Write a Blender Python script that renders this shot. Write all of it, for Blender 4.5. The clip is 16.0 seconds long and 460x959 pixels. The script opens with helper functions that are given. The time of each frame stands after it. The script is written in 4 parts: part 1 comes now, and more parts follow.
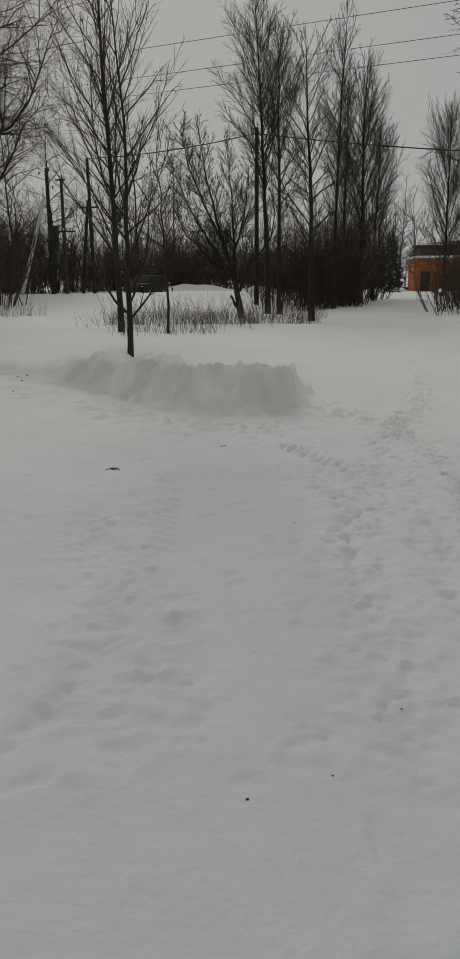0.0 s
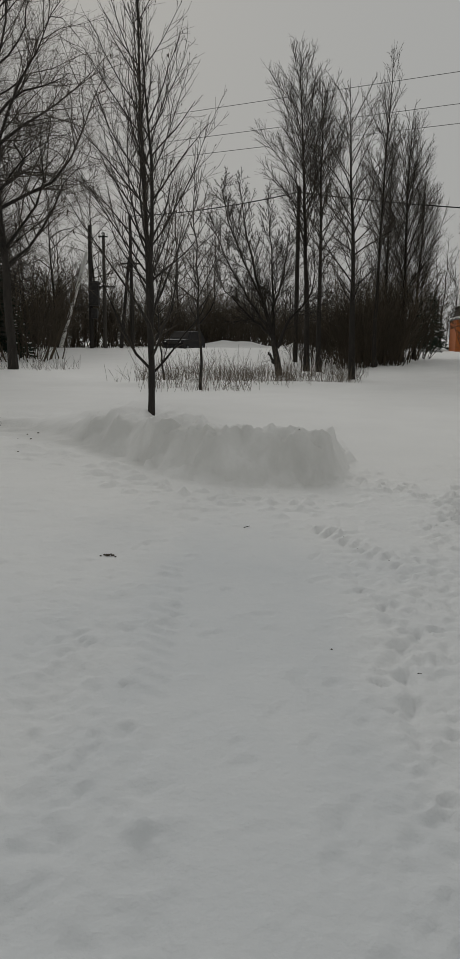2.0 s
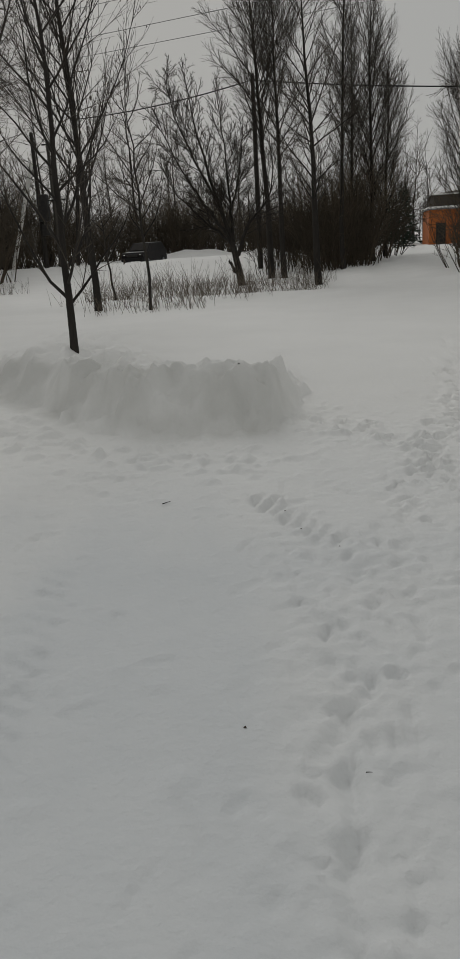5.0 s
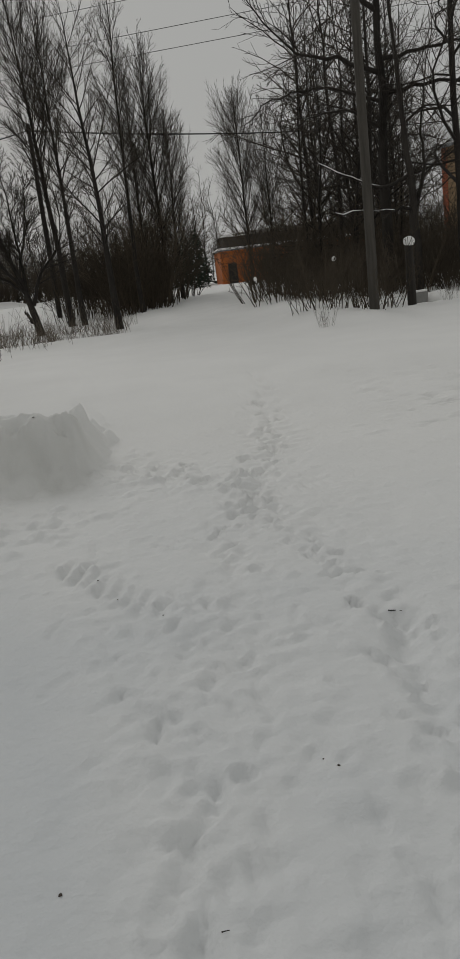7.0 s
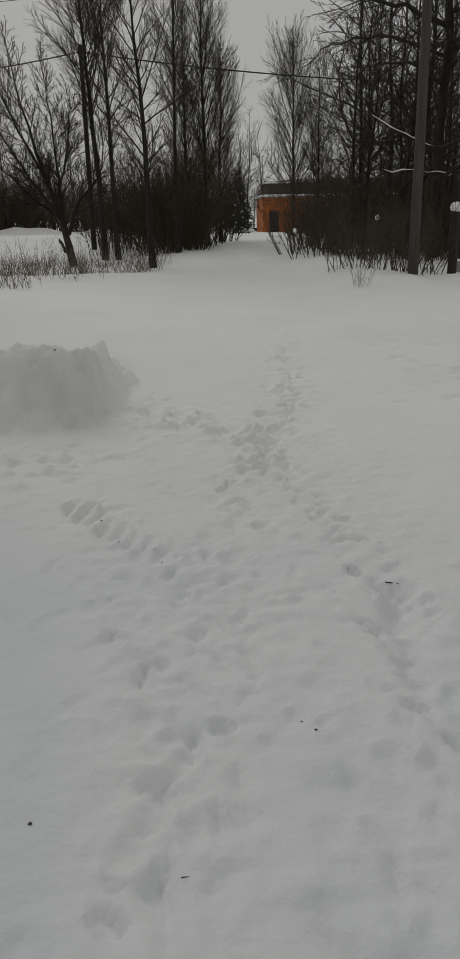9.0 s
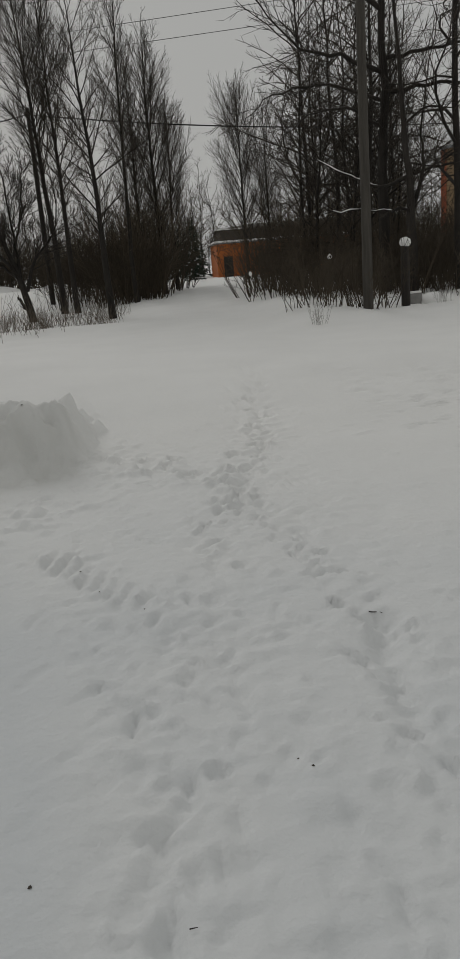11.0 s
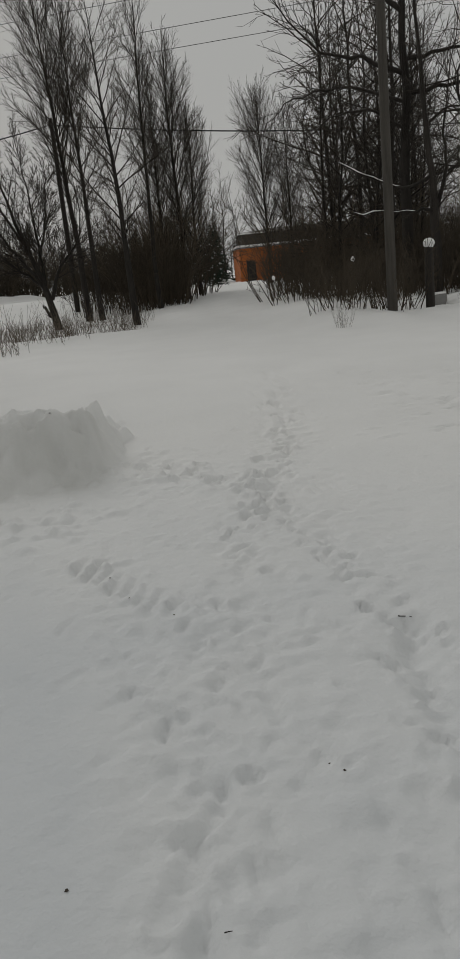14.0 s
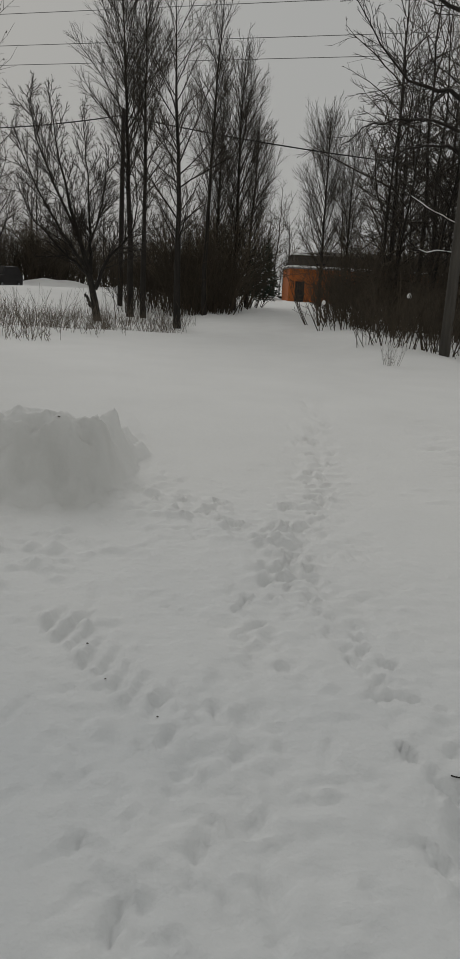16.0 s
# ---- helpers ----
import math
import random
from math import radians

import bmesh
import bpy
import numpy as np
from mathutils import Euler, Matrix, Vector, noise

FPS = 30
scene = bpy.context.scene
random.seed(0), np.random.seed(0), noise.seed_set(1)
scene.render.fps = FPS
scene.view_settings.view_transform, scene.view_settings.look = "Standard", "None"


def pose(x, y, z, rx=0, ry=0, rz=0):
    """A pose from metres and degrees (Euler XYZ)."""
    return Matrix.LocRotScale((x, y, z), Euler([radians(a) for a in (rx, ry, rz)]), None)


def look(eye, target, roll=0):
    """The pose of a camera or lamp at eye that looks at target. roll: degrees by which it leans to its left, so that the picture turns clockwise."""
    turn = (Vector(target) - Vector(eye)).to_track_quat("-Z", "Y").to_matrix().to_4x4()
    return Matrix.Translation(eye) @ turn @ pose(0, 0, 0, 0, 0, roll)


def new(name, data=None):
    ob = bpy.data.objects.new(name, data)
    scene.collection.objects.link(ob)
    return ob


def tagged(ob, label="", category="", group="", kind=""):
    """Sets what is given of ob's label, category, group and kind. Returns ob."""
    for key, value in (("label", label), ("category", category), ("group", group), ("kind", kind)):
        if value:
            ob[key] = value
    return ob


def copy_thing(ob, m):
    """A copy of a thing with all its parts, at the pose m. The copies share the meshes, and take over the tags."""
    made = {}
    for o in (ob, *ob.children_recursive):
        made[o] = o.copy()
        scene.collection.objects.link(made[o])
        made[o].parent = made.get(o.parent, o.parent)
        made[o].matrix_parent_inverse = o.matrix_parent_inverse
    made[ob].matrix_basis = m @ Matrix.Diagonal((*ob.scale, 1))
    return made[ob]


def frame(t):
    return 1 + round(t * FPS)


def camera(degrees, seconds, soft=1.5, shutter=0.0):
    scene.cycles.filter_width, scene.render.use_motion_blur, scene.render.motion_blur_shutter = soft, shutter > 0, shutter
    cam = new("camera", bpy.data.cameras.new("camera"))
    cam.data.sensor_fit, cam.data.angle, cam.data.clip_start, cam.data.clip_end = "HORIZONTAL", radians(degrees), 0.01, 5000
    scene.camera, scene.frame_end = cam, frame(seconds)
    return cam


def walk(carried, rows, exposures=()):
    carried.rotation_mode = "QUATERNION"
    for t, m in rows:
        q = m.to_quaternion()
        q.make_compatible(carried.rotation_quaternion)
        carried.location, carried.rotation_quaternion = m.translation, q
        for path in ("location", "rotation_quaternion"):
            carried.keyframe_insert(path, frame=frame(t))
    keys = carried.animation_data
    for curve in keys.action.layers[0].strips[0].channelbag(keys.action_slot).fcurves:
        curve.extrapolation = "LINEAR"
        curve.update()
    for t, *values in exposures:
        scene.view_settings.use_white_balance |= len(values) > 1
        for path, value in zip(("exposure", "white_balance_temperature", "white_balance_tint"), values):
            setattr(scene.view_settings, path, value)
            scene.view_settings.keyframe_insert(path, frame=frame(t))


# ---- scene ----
cam = camera(33.0, 16.0, soft=1.6)
PATH = [
    (0, (0.15, -0.129, 1.71), (0.064, 1.806, 1.214), -0.4),
    (0.5, (0.084, 0.332, 1.675), (0.026, 2.266, 1.169), 1.8),
    (1, (0.18, 0.471, 1.705), (-0.108, 2.395, 1.242), -3.8),
    (1.5, (0.194, 0.857, 1.672), (-0.259, 2.785, 1.389), -2.8),
    (2, (0.189, 1.294, 1.644), (0.008, 3.254, 1.286), 0.5),
    (2.5, (0.464, 1.376, 1.725), (0.359, 3.349, 1.414), -4.4),
    (3, (0.477, 1.685, 1.684), (0.315, 3.644, 1.314), -0.9),
    (3.2, (0.491, 1.791, 1.729), (0.295, 3.74, 1.324), -1.1),
    (5.3, (0.601, 2.955, 1.727), (0.495, 4.865, 1.143), -4.6),
    (5.5, (0.681, 3.068, 1.73), (0.529, 4.992, 1.206), -9.0),
    (6, (0.681, 3.379, 1.642), (0.77, 5.315, 1.146), -6.7),
    (6.5, (0.667, 3.354, 1.652), (0.862, 5.275, 1.132), -6.7),
    (7, (0.691, 3.385, 1.635), (1.005, 5.293, 1.122), -6.8),
    (7.5, (0.77, 3.374, 1.621), (1.153, 5.232, 0.989), -7.2),
    (8, (0.728, 3.413, 1.644), (0.985, 5.323, 1.109), -2.1),
    (8.5, (0.713, 3.444, 1.633), (0.944, 5.324, 0.989), 0.2),
    (9, (0.726, 3.408, 1.648), (0.986, 5.287, 1.016), -1.1),
    (9.5, (0.712, 3.403, 1.649), (0.928, 5.305, 1.072), -1.9),
    (10, (0.709, 3.392, 1.64), (0.989, 5.303, 1.121), -3.8),
    (10.2, (0.699, 3.388, 1.632), (1.042, 5.295, 1.139), -4.1),
    (12.3, (0.714, 3.403, 1.674), (1.034, 5.275, 1.046), -4.9),
    (12.5, (0.706, 3.405, 1.63), (1.037, 5.274, 1.0), -4.0),
    (13, (0.687, 3.379, 1.631), (1.006, 5.252, 1.005), -3.3),
    (13.5, (0.693, 3.387, 1.622), (1.049, 5.25, 0.987), -3.3),
    (14, (0.691, 3.371, 1.663), (0.97, 5.283, 1.147), -5.7),
    (14.5, (0.606, 3.604, 1.633), (0.71, 5.494, 0.988), -1.3),
    (15, (0.6, 3.766, 1.69), (0.785, 5.699, 1.212), -1.0),
    (15.5, (0.662, 3.969, 1.715), (0.844, 5.917, 1.3), 2.4),
    (16, (0.759, 4.308, 1.658), (1.002, 6.234, 1.175), 3.2),
]
walk(cam, [(t, look(eye, target, roll)) for t, eye, target, roll in PATH])

# ---------------------------------------------------------------- light
SKY = bpy.data.worlds.new("overcast")
scene.world = SKY
SKY.use_nodes = True
wn, wl = SKY.node_tree.nodes, SKY.node_tree.links
wn.clear()
sky = wn.new("ShaderNodeTexSky")
sky.sky_type, sky.sun_disc = "NISHITA", False
sky.sun_elevation, sky.sun_rotation = radians(28), radians(-17)
sky.dust_density, sky.air_density = 4.0, 1.5
cloud = wn.new("ShaderNodeMix")
cloud.data_type = "RGBA"
cloud.inputs[0].default_value = 0.99
cloud.inputs[7].default_value = (4.10, 4.12, 4.02, 1)
wback, wout = wn.new("ShaderNodeBackground"), wn.new("ShaderNodeOutputWorld")
wback.inputs[1].default_value = 0.09
wl.new(sky.outputs[0], cloud.inputs[6])
wl.new(cloud.outputs[2], wback.inputs[0])
wl.new(wback.outputs[0], wout.inputs[0])
sun = new("sun", bpy.data.lights.new("sun", "SUN"))
sun.data.energy, sun.data.angle, sun.data.color = 0.62, radians(24), (1.0, 0.98, 0.95)
sun.matrix_world = look((-9, 30, 17), (0, 0, 0))
scene.view_settings.exposure = 0.0


# ---------------------------------------------------------------- materials
def surface(name, colour, second, scale=8.0, rough=0.85, bump=0.3, bump_scale=60.0, stretch=(1, 1, 1), metal=0.0, by_object=0.0):
    """Two tones mixed by noise at two scales, with fine relief."""
    m = bpy.data.materials.new(name)
    m.use_nodes = True
    n, l = m.node_tree.nodes, m.node_tree.links
    b = n["Principled BSDF"]
    b.inputs["Roughness"].default_value, b.inputs["Metallic"].default_value = rough, metal
    b.inputs["Specular IOR Level"].default_value = 0.25
    co, mp = n.new("ShaderNodeTexCoord"), n.new("ShaderNodeMapping")
    mp.inputs["Scale"].default_value = stretch
    l.new(co.outputs["Object"], mp.inputs[0])
    na, nb = n.new("ShaderNodeTexNoise"), n.new("ShaderNodeTexNoise")
    na.inputs["Scale"].default_value, na.inputs["Detail"].default_value = scale, 4
    nb.inputs["Scale"].default_value, nb.inputs["Detail"].default_value = bump_scale, 3
    l.new(mp.outputs[0], na.inputs["Vector"])
    l.new(mp.outputs[0], nb.inputs["Vector"])
    add = n.new("ShaderNodeMath")
    add.operation = "MULTIPLY_ADD"
    add.inputs[1].default_value = 0.45
    l.new(nb.outputs[0], add.inputs[0])
    sub = n.new("ShaderNodeMath")
    sub.operation = "MULTIPLY_ADD"
    sub.inputs[1].default_value, sub.inputs[2].default_value = 1.6, -0.55
    l.new(na.outputs[0], sub.inputs[0])
    l.new(sub.outputs[0], add.inputs[2])
    mix = n.new("ShaderNodeMix")
    mix.data_type = "RGBA"
    mix.inputs[6].default_value, mix.inputs[7].default_value = (*colour, 1), (*second, 1)
    l.new(add.outputs[0], mix.inputs[0])
    last = mix.outputs[2]
    if by_object:
        info, hsv, rng = n.new("ShaderNodeObjectInfo"), n.new("ShaderNodeHueSaturation"), n.new("ShaderNodeMapRange")
        rng.inputs[3].default_value, rng.inputs[4].default_value = 1 - by_object, 1 + by_object
        l.new(info.outputs["Random"], rng.inputs[0])
        l.new(rng.outputs[0], hsv.inputs["Value"])
        l.new(last, hsv.inputs["Color"])
        last = hsv.outputs[0]
    l.new(last, b.inputs["Base Color"])
    bp = n.new("ShaderNodeBump")
    bp.inputs["Strength"].default_value, bp.inputs["Distance"].default_value = bump, 0.02
    l.new(nb.outputs[0], bp.inputs["Height"])
    l.new(bp.outputs[0], b.inputs["Normal"])
    return m


SNOW = surface("snow", (0.815, 0.812, 0.794), (0.875, 0.872, 0.854), 0.9, 0.75, 0.4, 26.0)


def tone_by_mask(m, mask, colour, second):
    """Mixes a second, noise-varied tone into the base colour by a mask attribute."""
    n, l = m.node_tree.nodes, m.node_tree.links
    b = n["Principled BSDF"]
    base_tone = b.inputs["Base Color"].links[0].from_socket
    at, tone, mix = n.new("ShaderNodeAttribute"), n.new("ShaderNodeMix"), n.new("ShaderNodeMix")
    at.attribute_name = mask
    fine = n.new("ShaderNodeTexNoise")
    fine.inputs["Scale"].default_value, fine.inputs["Detail"].default_value = 3.5, 5
    co = n.new("ShaderNodeTexCoord")
    l.new(co.outputs["Object"], fine.inputs["Vector"])
    tone.data_type = mix.data_type = "RGBA"
    tone.inputs[6].default_value, tone.inputs[7].default_value = (*colour, 1), (*second, 1)
    l.new(fine.outputs[0], tone.inputs[0])
    l.new(at.outputs["Fac"], mix.inputs[0])
    l.new(base_tone, mix.inputs[6])
    l.new(tone.outputs[2], mix.inputs[7])
    l.new(mix.outputs[2], b.inputs["Base Color"])


tone_by_mask(SNOW, "lane_near", (0.660, 0.684, 0.700), (0.712, 0.730, 0.740))
tone_by_mask(SNOW, "bank_face", (0.60, 0.60, 0.58), (0.70, 0.698, 0.672))
BARK = surface("dark_bark", (0.018, 0.016, 0.014), (0.050, 0.044, 0.038), 6, 0.9, 0.8, 40, (1, 1, 0.25), 0, 0.25)
TWIG = surface("twig", (0.030, 0.025, 0.020), (0.068, 0.057, 0.045), 3, 0.9, 0.2, 40, (1, 1, 1), 0, 0.3)
SHOOT = surface("shoot", (0.050, 0.040, 0.029), (0.100, 0.080, 0.056), 3, 0.9, 0.2, 40, (1, 1, 1), 0, 0.3)
DRY = surface("dry_stalk", (0.09, 0.072, 0.055), (0.18, 0.15, 0.115), 3, 0.9, 0.2, 40)
# distance haze put into a paler, greyer twig colour for the far woods
FAR = surface("far_twig_haze", (0.06, 0.056, 0.052), (0.09, 0.085, 0.08), 0.2, 0.95, 0.0, 4)
NEEDLE = surface("spruce_needles", (0.014, 0.026, 0.016), (0.03, 0.045, 0.028), 5, 0.8, 0.4, 60)
POLE_WOOD = surface("weathered_pole", (0.045, 0.041, 0.035), (0.10, 0.092, 0.08), 3, 0.85, 0.6, 30, (4, 4, 0.3))
TAR_WOOD = surface("tarred_pole", (0.022, 0.02, 0.018), (0.05, 0.044, 0.038), 3, 0.85, 0.5, 30, (4, 4, 0.3))
PALE = surface("limewashed_timber", (0.60, 0.59, 0.56), (0.78, 0.77, 0.73), 3, 0.85, 0.4, 30, (4, 4, 0.4))
CONCRETE = surface("concrete", (0.20, 0.20, 0.19), (0.32, 0.31, 0.30), 4, 0.85, 0.4, 50)
ORANGE = surface("orange_brick", (0.36, 0.105, 0.030), (0.48, 0.16, 0.050), 1.2, 0.85, 0.5, 9, (1, 1, 3))
OCHRE = surface("ochre_brick", (0.25, 0.175, 0.10), (0.34, 0.245, 0.15), 0.5, 0.9, 0.4, 7, (1, 1, 3))
REDBRICK = surface("red_brick", (0.30, 0.09, 0.05), (0.38, 0.13, 0.07), 0.8, 0.9, 0.4, 7, (1, 1, 3))
DARKWALL = surface("dark_plaster", (0.06, 0.052, 0.045), (0.10, 0.088, 0.075), 1.0, 0.9, 0.3, 8)
DOORPAINT = surface("dark_door_paint", (0.022, 0.02, 0.018), (0.04, 0.034, 0.03), 3, 0.6, 0.2, 20)
METAL = surface("zinc", (0.20, 0.21, 0.22), (0.32, 0.33, 0.34), 2, 0.5, 0.2, 20, (1, 1, 1), 0.6)
IRON = surface("dark_iron", (0.03, 0.03, 0.03), (0.06, 0.055, 0.05), 6, 0.6, 0.2, 40, (1, 1, 1), 0.3)
CABLE = surface("cable", (0.016, 0.016, 0.016), (0.03, 0.03, 0.03), 8, 0.6, 0.1, 60)
WIRE = surface("aluminium_wire", (0.16, 0.16, 0.16), (0.24, 0.24, 0.24), 8, 0.6, 0.1, 60)
PORCELAIN = surface("porcelain", (0.5, 0.5, 0.48), (0.6, 0.6, 0.58), 8, 0.3, 0.0, 30)
CARPAINT = surface("dark_car_paint", (0.010, 0.009, 0.010), (0.018, 0.016, 0.016), 2, 0.55, 0.05, 30)
TYRE = surface("tyre_rubber", (0.015, 0.015, 0.015), (0.03, 0.03, 0.03), 8, 0.8, 0.3, 60)
SOIL = surface("frozen_soil", (0.035, 0.028, 0.022), (0.09, 0.075, 0.06), 14, 0.9, 0.6, 70)
GLASS = surface("dark_glass", (0.02, 0.022, 0.025), (0.035, 0.036, 0.04), 1, 0.08, 0.0, 10)
LAMP = bpy.data.materials.new("headlight_glow")
LAMP.use_nodes = True
LAMP.node_tree.nodes["Principled BSDF"].inputs["Emission Color"].default_value = (1.0, 0.97, 0.9, 1)
LAMP.node_tree.nodes["Principled BSDF"].inputs["Emission Strength"].default_value = 1.0


# ---------------------------------------------------------------- mesh helpers
def smoothstep(a, b, v):
    u = np.clip((v - a) / (b - a), 0, 1)
    return u * u * (3 - 2 * u)


def lattice(ix, iy, seed):
    n = (ix.astype(np.int64) * 374761393 + iy.astype(np.int64) * 668265263 + seed * 69069) & 0xFFFFFFFF
    n = ((n ^ (n >> 13)) * 1274126177) & 0xFFFFFFFF
    return ((n ^ (n >> 16)) & 0xFFFF) / 32767.5 - 1.0


def value_noise(x, y, seed=0):
    ix, iy = np.floor(x), np.floor(y)
    u, v = x - ix, y - iy
    u, v = u * u * u * (u * (u * 6 - 15) + 10), v * v * v * (v * (v * 6 - 15) + 10)
    a, b = lattice(ix, iy, seed), lattice(ix + 1, iy, seed)
    c, d = lattice(ix, iy + 1, seed), lattice(ix + 1, iy + 1, seed)
    return (a * (1 - u) + b * u) * (1 - v) + (c * (1 - u) + d * u) * v


def fbm(x, y, size, octaves=3, seed=0):
    total, amp = 0.0, 1.0
    for k in range(octaves):
        total = total + amp * value_noise(x / size + 17.3 * k, y / size - 9.1 * k, seed + k)
        size, amp = size / 2.07, amp * 0.5
    return total


def quads_mesh(name, verts, quads, material, smooth=True):
    me = bpy.data.meshes.new(name)
    verts, quads = np.asarray(verts, np.float32).reshape(-1, 3), np.asarray(quads, np.int32).reshape(-1, 4)
    me.vertices.add(len(verts))
    me.vertices.foreach_set("co", verts.ravel())
    me.loops.add(quads.size)
    me.loops.foreach_set("vertex_index", quads.ravel())
    me.polygons.add(len(quads))
    me.polygons.foreach_set("loop_start", np.arange(len(quads), dtype=np.int32) * 4)
    me.polygons.foreach_set("use_smooth", np.full(len(quads), smooth))
    me.update(calc_edges=True)
    me.materials.append(material)
    return me


class Tubes:
    """Gathers tapered tubes and turns them into one mesh."""

    def __init__(self):
        self.sets = {}

    def add(self, points, radii, sides=3):
        points = np.asarray(points, float)
        self.sets.setdefault((len(points), sides), []).append((points, np.asarray(radii, float)))

    def add_many(self, p, r, sides=3):
        for a, b in zip(p, r):
            self.sets.setdefault((p.shape[1], sides), []).append((a, b))

    def mesh(self, name, material):
        allv, allq, base = [], [], 0
        for (k, sides), items in self.sets.items():
            p = np.array([a for a, _ in items])
            r = np.array([b for _, b in items])
            t = np.gradient(p, axis=1)
            t /= np.linalg.norm(t, axis=2, keepdims=True) + 1e-9
            mean = t.mean(axis=1)
            ref = np.where(np.abs(mean[:, 2:3]) > 0.8, np.array([[1.0, 0, 0]]), np.array([[0, 0, 1.0]]))[:, None, :]
            a = np.cross(t, np.broadcast_to(ref, t.shape))
            a /= np.linalg.norm(a, axis=2, keepdims=True) + 1e-9
            b = np.cross(t, a)
            ang = np.arange(sides) * 2 * np.pi / sides
            v = p[:, :, None, :] + r[:, :, None, None] * (np.cos(ang)[None, None, :, None] * a[:, :, None, :] + np.sin(ang)[None, None, :, None] * b[:, :, None, :])
            n = len(items)
            idx = np.arange(n * k * sides).reshape(n, k, sides) + base
            nxt = np.roll(idx, -1, axis=2)
            q = np.stack([idx[:, :-1], nxt[:, :-1], nxt[:, 1:], idx[:, 1:]], axis=-1)
            allv.append(v.reshape(-1, 3))
            allq.append(q.reshape(-1, 4))
            base += n * k * sides
        return quads_mesh(name, np.concatenate(allv), np.concatenate(allq), material)


def part(name, data, material, parent, label=""):
    """Links a mesh or a bmesh as one part under a thing."""
    if isinstance(data, bmesh.types.BMesh):
        me = bpy.data.meshes.new(name)
        data.to_mesh(me)
        data.free()
        me.materials.append(material)
    else:
        me = data
    ob = new(name, me)
    ob.parent = parent
    if label:
        tagged(ob, label)
    return ob


def box(bm, x0, x1, y0, y1, z0, z1, bevel=0.0):
    made = bmesh.ops.create_cube(bm, size=1.0, matrix=Matrix.Translation(((x0 + x1) / 2, (y0 + y1) / 2, (z0 + z1) / 2)) @ Matrix.Diagonal((x1 - x0, y1 - y0, z1 - z0, 1)))
    if bevel:
        edges = list({e for v in made["verts"] for e in v.link_edges})
        bmesh.ops.bevel(bm, geom=edges, offset=bevel, segments=2, affect="EDGES", profile=0.6)
    return bm


def boxed(*args, **kw):
    return box(bmesh.new(), *args, **kw)


def rod(points, radii, sides, name, material):
    t = Tubes()
    t.add(points, radii, sides)
    return t.mesh(name, material)


def thing(name, at, label, category, group="", turn=0.0, kind=""):
    ob = new(name)
    ob.matrix_world = pose(*at, 0, 0, turn)
    return tagged(ob, label, category, group, kind)


# ---------------------------------------------------------------- snow-covered ground
BANK_X = [-14, -8, -6, -4.7, -3.0, -1.7, -0.9, 0.1, 0.5, 0.8]
BANK_Y = [13.9, 13.7, 13.4, 12.9, 11.95, 10.6, 10.0, 9.9, 10.0, 10.5]
TRAIL = [(0.72, 2.4), (0.74, 3.6), (0.72, 4.9), (0.82, 5.6), (1.05, 6.6), (1.4, 7.9), (1.70, 8.9), (2.29, 10.4), (2.75, 12.6), (3.05, 14.5)]
SIDE_TRAILS = [[(1.72, 8.85), (1.85, 7.6), (1.9, 7.15), (1.93, 6.66), (1.87, 6.2), (1.76, 5.8), (2.0, 4.6)], [(1.75, 9.1), (1.45, 9.8), (1.0, 10.4)],
               [(1.05, 6.6), (1.35, 5.6), (1.3, 4.6), (1.1, 3.6)], [(0.55, 7.9), (0.8, 6.0), (0.75, 5.0)], [(-0.35, 2.4), (-0.55, 3.3), (-0.85, 4.4), (-1.15, 5.8)]]
TREADS = [((0.33, 8.12), (0.96, 6.92), 0.125, 0.148, 1.0, -1.0), ((-0.74, 6.9), (-0.48, 4.4), 0.11, 0.15, 0.38, 0.9)]


def along(x, y, a, b):
    """Place along and beside the stretch from a to b, and its length."""
    dx, dy = b[0] - a[0], b[1] - a[1]
    n = math.hypot(dx, dy)
    return ((x - a[0]) * dx + (y - a[1]) * dy) / n, ((x - a[0]) * dy - (y - a[1]) * dx) / n, n


def line_distance(x, y, line):
    best = np.full(np.shape(x), 1e9)
    for a, b in zip(line, line[1:]):
        u, v, n = along(x, y, a, b)
        best = np.minimum(best, np.hypot(v, u - np.clip(u, 0, n)))
    return best


prints = np.random.RandomState(11)
PRINTS = []
for line, gap, spread, strength in [(TRAIL, 0.055, 0.14, 0.55), (SIDE_TRAILS[0], 0.05, 0.10, 0.8)] + [(side, 0.075, 0.16, 0.45) for side in SIDE_TRAILS[1:]]:
    for a, b in zip(line, line[1:]):
        n = math.hypot(b[0] - a[0], b[1] - a[1])
        high = smoothstep(8.2, 9.2, b[1])
        for k in range(max(1, int(n / gap))):
            u = (k + prints.rand()) * gap / n
            PRINTS.append((a[0] + (b[0] - a[0]) * u + prints.normal(0, spread * (1 - 0.4 * high)), a[1] + (b[1] - a[1]) * u + prints.normal(0, 0.1),
                           math.atan2(b[1] - a[1], b[0] - a[0]) + prints.normal(0, 0.45), prints.uniform(0.008, 0.028) * (strength + (1.1 - strength) * high), prints.uniform(0.7, 1.4)))
for k in range(90):
    PRINTS.append((prints.uniform(-3.2, 2.9), prints.uniform(2.2, 9.5), prints.uniform(0, 6.28), prints.uniform(0.004, 0.012), prints.uniform(0.7, 1.2)))
